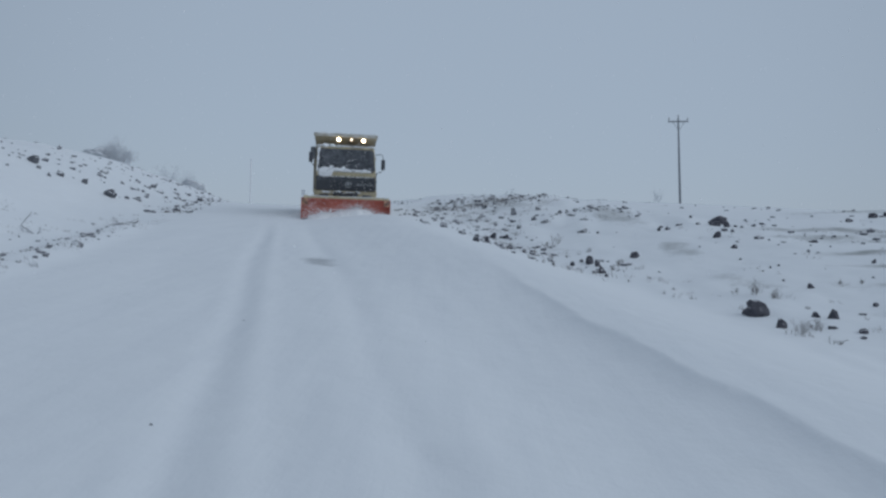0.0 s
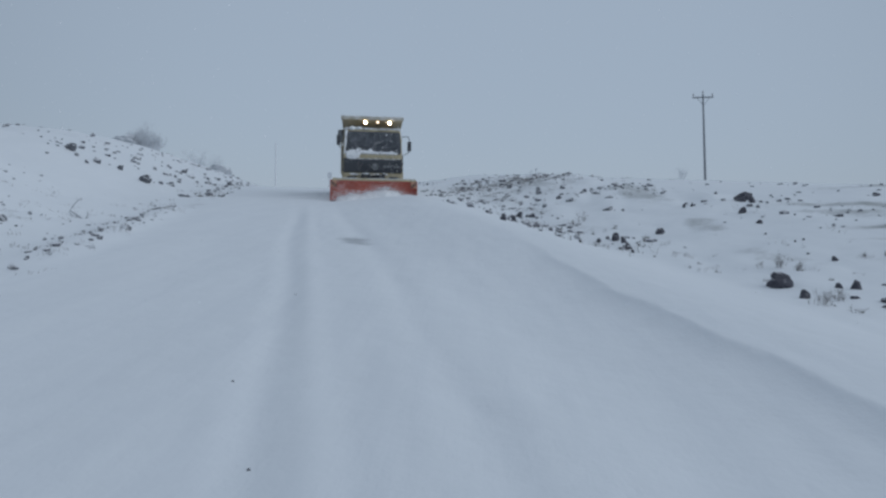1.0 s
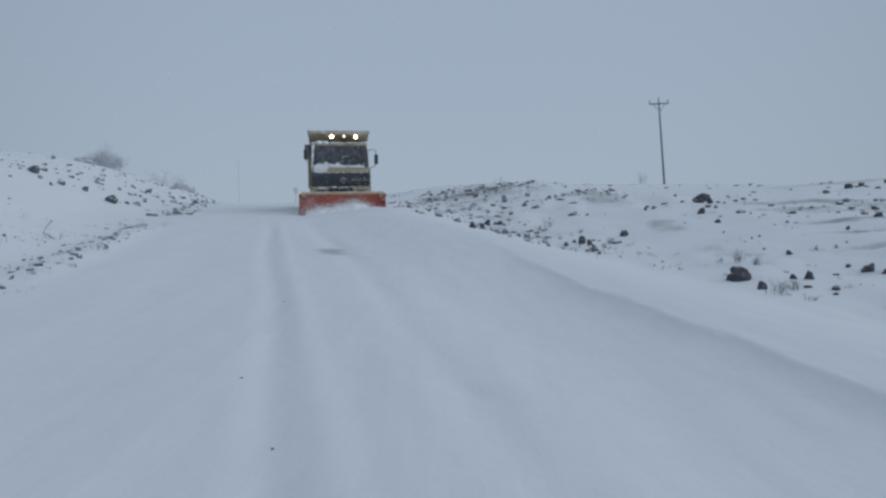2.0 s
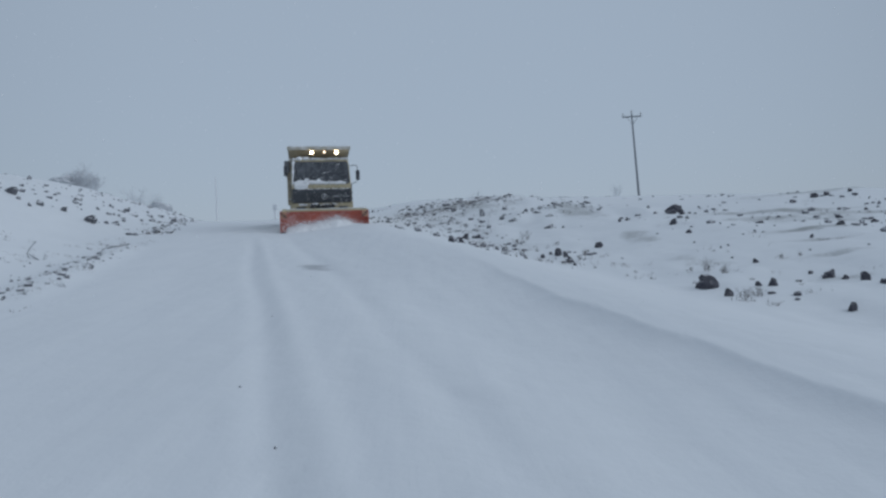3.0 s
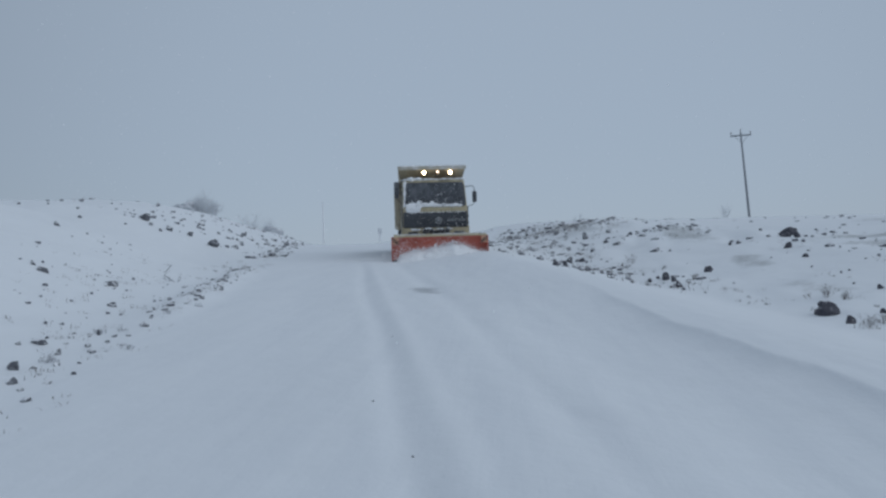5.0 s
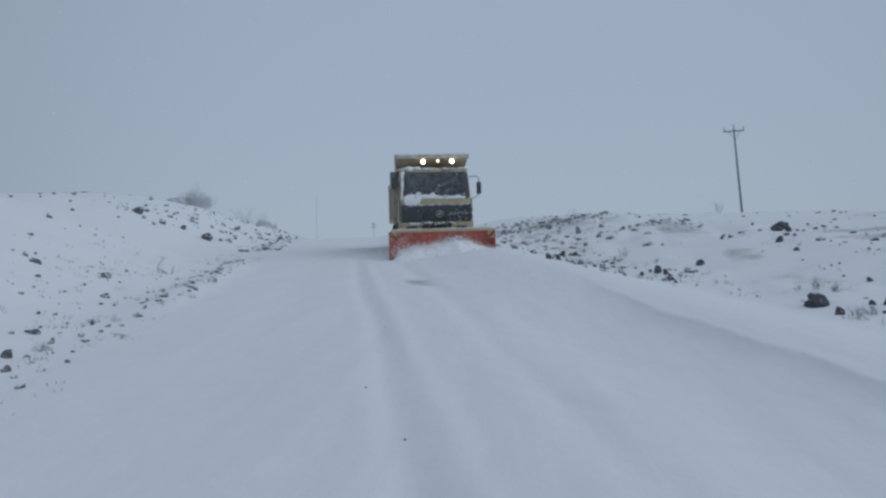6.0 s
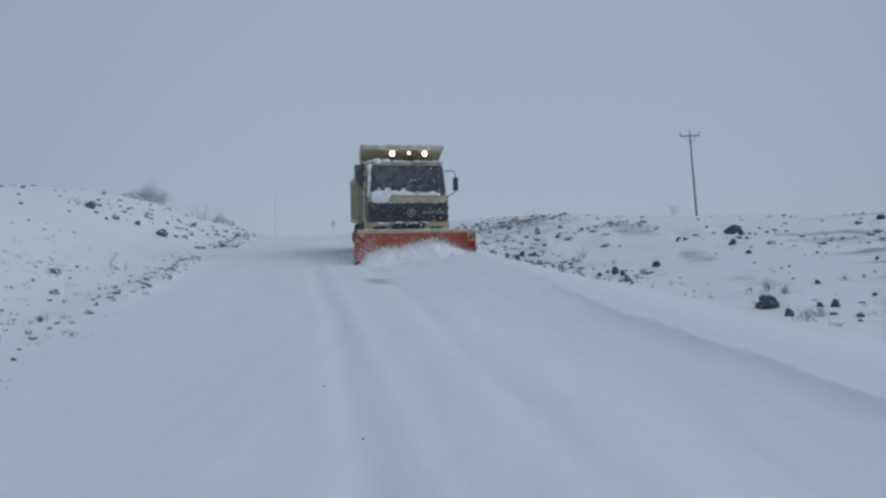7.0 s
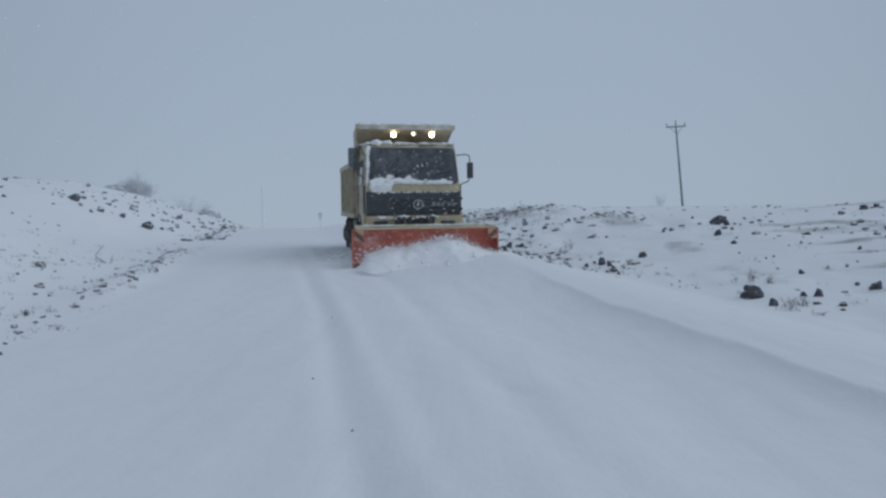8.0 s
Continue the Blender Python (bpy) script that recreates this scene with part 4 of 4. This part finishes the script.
def scatter_stones():
    rnd = random.Random(21)
    bm = mesh()
    # count, across from-to, along from-to, sizes, way of the streaks (across, along), how strictly clustered
    areas = ((50, -6.6, -5.9, 12, 24, 0.02, 0.06, (0, 1), -9), (200, -10.5, -6.0, 8, 24, 0.015, 0.05, (1, 0.3), 0), (420, -13.5, -6.3, 33, 62, 0.04, 0.13, (1, 0.1), 0.10), (60, -7.2, -5.7, 30, 50, 0.03, 0.09, (0, 1), -9),
             (230, 3.6, 6.2, 17, 38, 0.03, 0.10, (0.4, 1), 0), (230, 2.2, 6.0, 25, 50, 0.03, 0.10, (0.35, 1), 0.05), (560, 4.5, 13.5, 28, 42, 0.03, 0.11, (0.35, 1), 0.12), (90, 5.0, 11.0, 35.2, 37.6, 0.03, 0.11, (1, 0), -9),
             (420, 10.0, 20.0, 10, 26, 0.03, 0.11, (1, -0.6), 0.08), (60, 5.5, 14, 9, 30, 0.015, 0.045, (1, -0.4), 0), (90, 14, 40, 26, 75, 0.06, 0.16, (1, 0), 0), (120, -20, -12, 30, 48, 0.05, 0.14, (1, 0.2), 0))
    for count, u0, u1, v0, v1, s0, s1, way, strict in areas:
        far = math.hypot(*way)
        for i in range(count):
            u, v = rnd.uniform(u0, u1), rnd.uniform(v0, v1)
            x, y = xy(u, v)
            along, beside = (u * way[0] + v * way[1]) / far, (v * way[0] - u * way[1]) / far
            if noise.noise(Vector((along * 0.28, beside * 1.1, 11.0))) < strict + rnd.uniform(-0.25, 0.15):
                continue
            s = s0 + (s1 - s0) * rnd.random() ** 2
            lump(bm, (x, y, top(x, y) + s * 0.18), (s * rnd.uniform(0.7, 1.35), s * rnd.uniform(0.7, 1.2), s * rnd.uniform(0.6, 1.1)), rnd.uniform(0, 90), 0.6, 1)
    ob = part("scattered_stones", bm, M_STONE)
    return tagged(ob, "small dark stones poking through the snow", "stones", kind="stuff")


scatter_stones()


def blade_of_grass(verts, faces, x, y, z, h, lean, turn, w):
    c, s = math.cos(turn), math.sin(turn)
    k = len(verts)
    bend = lean * h
    for f, half in ((0, w), (0.55, w * 0.7)):
        ox, oy = bend * f * f * c, bend * f * f * s
        verts += [(x + ox - half * s, y + oy + half * c, z + h * f), (x + ox + half * s, y + oy - half * c, z + h * f)]
    verts.append((x + bend * c, y + bend * s, z + h))
    faces += [(k, k + 1, k + 3, k + 2), (k + 2, k + 3, k + 4)]


def dry_grass():
    rnd = random.Random(8)
    verts, faces = [], []
    areas = ((150, -6.4, -5.85, 9, 27, 0.05), (300, -9.5, -6.1, 7, 22, 0.07), (90, -8, -6, 26, 44, 0.10), (110, -7.6, -5.7, 5, 12, 0.05), (220, 3.6, 6.2, 15, 36, 0.14), (50, 4.6, 8.5, 10, 16, 0.09), (160, 10, 20, 11, 24, 0.10), (120, 5, 13, 28, 40, 0.15), (420, 4.5, 11, 35, 37.6, 0.16), (120, -7.4, -5.8, 30, 48, 0.10), (40, -7.6, -6.2, 30.4, 31.8, 0.14), (40, -6.7, -6.1, 21.5, 23.6, 0.10))
    for count, u0, u1, v0, v1, h in areas:
        for i in range(count):
            u, v = rnd.uniform(u0, u1), rnd.uniform(v0, v1)
            x, y = xy(u, v)
            if noise.noise(Vector((x * 0.8, y * 0.8, 31.0))) < rnd.uniform(-0.3, 0.3):
                continue
            for j in range(rnd.randint(4, 9)):
                a, b = x + rnd.gauss(0, 0.06), y + rnd.gauss(0, 0.06)
                blade_of_grass(verts, faces, a, b, top(a, b) - 0.02, h * rnd.uniform(0.5, 1.3), rnd.uniform(0.2, 1.3), rnd.uniform(0, 6.28), 0.0045)
    me = bpy.data.meshes.new("dry_grass")
    me.from_pydata(verts, [], faces)
    me.materials.append(M_WEED)
    return tagged(new("dry_grass", me), "dead grass tufts sticking out of the snow", "dry grass", kind="stuff")


dry_grass()


def branching(bm, at, way, length, r, depth, rnd, spread=0.6, sides=4):
    """A twig that forks, added to bm."""
    pts, p, d = [Vector(at)], Vector(at), Vector(way).normalized()
    for k in range(3):
        d = (d + Vector((rnd.gauss(0, 0.16), rnd.gauss(0, 0.16), rnd.gauss(0.02, 0.1)))).normalized()
        p = p + d * length / 3
        pts.append(p.copy())
    tube(bm, pts, r, sides, r * 0.55)
    if depth:
        for k in range(rnd.randint(2, 4)):
            q = pts[rnd.randint(1, 3)]
            side = (d + Vector((rnd.gauss(0, spread), rnd.gauss(0, spread), rnd.gauss(0.1, spread * 0.6)))).normalized()
            branching(bm, q, side, length * rnd.uniform(0.5, 0.75), r * 0.55, depth - 1, rnd, spread, 3)
    return bm


BANK_WEEDS = [(-5.11, 7.82, 0.19), (-5.64, 9.77, 0.17), (-5.46, 10.04, 0.15), (-5.29, 10.36, 0.12), (-6.82, 17.52, 0.18), (-4.68, 8.71, 0.11), (-5.38, 12.45, 0.12), (-5.44, 11.41, 0.11)]
WEEDS += [(3.35, 22.9, 0.2), (2.75, 24.6, 0.22), (4.9, 22.6, 0.18), (5.35, 20.6, 0.16), (4.7, 18.9, 0.16), (6.25, 15.6, 0.12), (5.9, 11.9, 0.2), (7.6, 17.4, 0.1), (3.9, 24.2, 0.24), (3.2, 26.9, 0.2), (5.8, 11.2, 0.14), (4.55, 16.9, 0.1)]


def dry_weed(x, y, h, seed, mat, label, group):
    rnd = random.Random(seed)
    weed = new("dry_weed")
    for k in range(9 if h > 0.15 else 7):
        bm = branching(mesh(), (rnd.gauss(0, 0.2 * h), rnd.gauss(0, 0.2 * h), -0.03), (rnd.gauss(0, 0.3), rnd.gauss(0, 0.3), 1), h * rnd.uniform(0.3, 0.62), 0.0045, 3 if h > 0.18 else 2, rnd, 0.7, 3)
        part("stalk", bm, mat, weed)
    weed.matrix_world = pose(x, y, top(x, y))
    return tagged(weed, label, "weed", group)


for n, (x, y, h) in enumerate(WEEDS):
    dry_weed(x, y, h, 100 + n, M_WEED, "dry brown branching weed standing in the snow", "dry weeds on the verge")
for n, (x, y, h) in enumerate(BANK_WEEDS):
    dry_weed(x, y, h, 140 + n, M_STALK, "low dry weed standing on the snowy bank", "dry weeds on the bank")


def bent_branch():
    rnd = random.Random(3)
    bm = mesh()
    tube(bm, [(0.25, 0, -0.05), (0.02, 0.02, 0.12), (-0.12, 0, 0.22), (-0.05, 0, 0.34), (0.06, 0.02, 0.48)], 0.016, 6, 0.009)
    for k in range(5):
        branching(bm, (rnd.uniform(-0.1, 0.2), 0, 0.05), (rnd.gauss(0.2, 0.5), rnd.gauss(0, 0.4), 0.5), 0.13, 0.008, 1, rnd)
    ob = part("bent_branch", bm, M_STALK)
    x, y = -8.12, 17.07
    ob.matrix_world = pose(x, y, top(x, y) - 0.08, 0, 0, 20)
    return tagged(ob, "bent dead branch sticking out of the snowy bank", "branch")


bent_branch()


def utility_pole(name, m, height, mat, label, arm=1.0, thick=0.13):
    pole = new(name)
    part("shaft", tube(mesh(), [(0, 0, -0.4), (0, 0, height * 0.5), (0, 0, height)], thick, 12, thick * 0.62), mat, pole)
    if arm:
        part("crossarm", box(mesh(), -arm, arm, -0.06, 0.06, height - 0.42, height - 0.28, 0.01), mat, pole)
        for s in (-1, 1):
            part("brace", tube(mesh(), [(s * arm * 0.62, -0.05, height - 0.40), (s * 0.05, -0.1, height - 1.15)], 0.022, 6), M_GALV, pole)
        for x, z in ((-arm * 0.93, height - 0.28), (0, height), (arm * 0.93, height - 0.28)):
            bm = mesh()
            tube(bm, [(x, 0, z), (x, 0, z + 0.18)], 0.03, 6)
            for k in range(3):
                tube(bm, [(x, 0, z + 0.14 + 0.07 * k), (x, 0, z + 0.18 + 0.07 * k)], 0.085, 10, 0.05)
            part("insulator", bm, M_PORCELAIN, pole)
    pole.matrix_world = m
    return tagged(pole, label, "utility pole")


utility_pole("utility_pole", pose(25.93, 77.95, top(25.93, 77.95), 0, -3.4, 8), 9.0, M_POLE, "leaning wooden power pole with a crossarm and insulators", 1.12)
utility_pole("utility_pole", pose(-21.0, 84.0, top(-21.0, 84.0)), 6.2, M_FAR_POLE, "distant bare pole with haze paled into its colour", 0, 0.10)


def shrub(x, y, h, spread, seed, mat, label, stems=16, depth=3, sink=0.2):
    rnd = random.Random(seed)
    ob = new("shrub")
    bm = mesh()
    for k in range(stems):
        a, q = rnd.uniform(0, 6.28), math.sqrt(rnd.random())
        ox, oy = spread * q * math.cos(a), spread * q * math.sin(a)
        branching(bm, (ox, oy, 0), (ox * 0.35 / spread + rnd.gauss(0, 0.2), oy * 0.35 / spread + rnd.gauss(0, 0.2), 1), h * rnd.uniform(0.35, 0.55) * (1.1 - 0.5 * q), 0.035 * h / 3, depth, rnd, 0.6, 3)
    part("crown", bm, mat, ob)
    ob.matrix_world = pose(x, y, top(x, y) - sink)
    return tagged(ob, label, "shrub")


shrub(-23.3, 54.8, 2.15, 1.0, 41, M_HAZED_TWIG, "bare shrub on the hill crest with haze-pale twigs", 90, 3, 0.15)
shrub(-22.4, 64.0, 2.6, 1.2, 47, M_HAZED_FAR, "low shrub on the far slope with haze-pale twigs", 20, 3, 0.4)
shrub(21.1, 70.7, 1.9, 0.35, 43, M_HAZED_FAR, "small sapling beyond the field with haze-pale twigs", 6, 3, 0.1)
shrub(4.3, 41.3, 1.0, 0.25, 44, M_HAZED_FAR, "small bush behind the mound with haze-pale twigs", 5, 2, 0.1)


def road_marker():
    ob = new("road_marker")
    part("post", box(mesh(), -0.05, 0.05, -0.04, 0.04, -0.2, 0.95, 0.01), M_FAR_POLE, ob)
    part("reflector", box(mesh(), -0.12, 0.12, -0.055, -0.04, 0.62, 0.98, 0.01), M_HAZED_FAR, ob)
    x, y = -7.9, 46.5
    ob.matrix_world = pose(x, y, top(x, y), 0, 0, 12)
    return tagged(ob, "roadside marker post with haze-pale colours", "marker post")


road_marker()


def earth_hump(x, y, w, d, h, seed, label):
    bm = lump(mesh(), (0, 0, 0), (w, d, h), seed, 0.35, 4)
    ob = part("earth_hump", bm, M_WALL)
    ob.matrix_world = pose(x, y, top(x, y))
    return tagged(ob, label, "earth hump")


earth_hump(-24.3, 54.0, 1.0, 0.8, 0.6, 5, "snow-dusted boulder at the foot of the shrub, paled for haze")
earth_hump(-20.5, 63.0, 0.95, 0.8, 0.95, 12, "snow-dusted hump of earth on the far slope, paled for haze")


# ---- falling snow ----
def falling_snow():
    rnd = random.Random(77)
    verts, faces = [], []
    for i in range(9000):
        y = 7.0 + 23.0 * rnd.random() ** 0.8
        x = rnd.uniform(-0.65, 0.65) * (y + 2)
        z = rnd.uniform(-1.0, 20.0)
        s = rnd.uniform(0.003, 0.0095)
        k = len(verts)
        ax = Vector((rnd.uniform(-0.4, 0.4), rnd.uniform(-0.4, 0.4), 1)).normalized() * s * 1.6
        verts += [(x + s, y, z), (x - s * 0.5, y + s * 0.86, z), (x - s * 0.5, y - s * 0.86, z), (x + ax.x, y + ax.y, z + ax.z), (x - ax.x, y - ax.y, z - ax.z)]
        faces += [(k, k + 1, k + 3), (k + 1, k + 2, k + 3), (k + 2, k, k + 3), (k + 1, k, k + 4), (k + 2, k + 1, k + 4), (k, k + 2, k + 4)]
    me = bpy.data.meshes.new("falling_snow")
    me.from_pydata(verts, [], faces)
    me.materials.append(M_FLAKE)
    return tagged(new("falling_snow", me), "sparse snowflakes drifting down", "snowflakes", kind="stuff")


FLAKES = falling_snow()

# ---- what moves ----
# the lorry waits, then comes down the slope; its heading in degrees, and how far along the road its blade stands
TURN = ((0.0, 9.0), (2.2, 9.0), (4.5, 9.7), (6.0, 10.8), (7.0, 11.5), (8.0, 12.2))
DRIVE = [(0.0, 29.85), (1.0, 29.85), (1.7, 29.85), (2.2, 29.75), (2.8, 29.2), (3.0, 28.95), (3.5, 28.15), (4.0, 27.3), (4.5, 26.45), (5.2, 25.05), (6.0, 23.1), (6.5, 21.75), (7.0, 20.3), (7.5, 18.55), (8.0, 16.75)]


def motions():
    stand = []
    for t, y in DRIVE:
        x = -0.42 - 0.204 * (y - 16.8)
        d, yaw = 1.65, float(np.interp(t, [a for a, c in TURN], [c for a, c in TURN]))
        px, py = x - math.sin(radians(yaw)) * d, y + math.cos(radians(yaw)) * d
        u, v = uv(px, py)
        z = 0.06 + rise(v, 40)
        stand.append((t, px, py, z - 0.03, yaw))
    walk(TRUCK, [(t, pose(x, y, z, 4.37, 0, yaw)) for t, x, y, z, yaw in stand])
    # the heap swells as snow gathers before the blade
    walk(HEAP, [(t, pose(x, y, z - 0.07 + 0.0125 * t, 4.37, 0, yaw)) for t, x, y, z, yaw in stand])
    walk(SPRAY, [(t, pose(x, y, z - 0.02, 4.37, 0, yaw)) for t, x, y, z, yaw in stand])
    # wheels roll with the way driven
    for wheel in WHEELS:
        rows, here = [], Vector(wheel.location)
        for k in range(0, 81):
            t = k / 10
            y = np.interp(t, [a for a, b in DRIVE], [b for a, b in DRIVE])
            rows.append((t, pose(*here, math.degrees((29.85 - y) / 0.978 / 0.52), 0, 0)))
        walk(wheel, rows)
    walk(FLAKES, [(0.0, pose(0, 0, 0)), (4.0, pose(1.2, -0.6, -5.0)), (8.0, pose(2.4, -1.2, -10.0))])


motions()
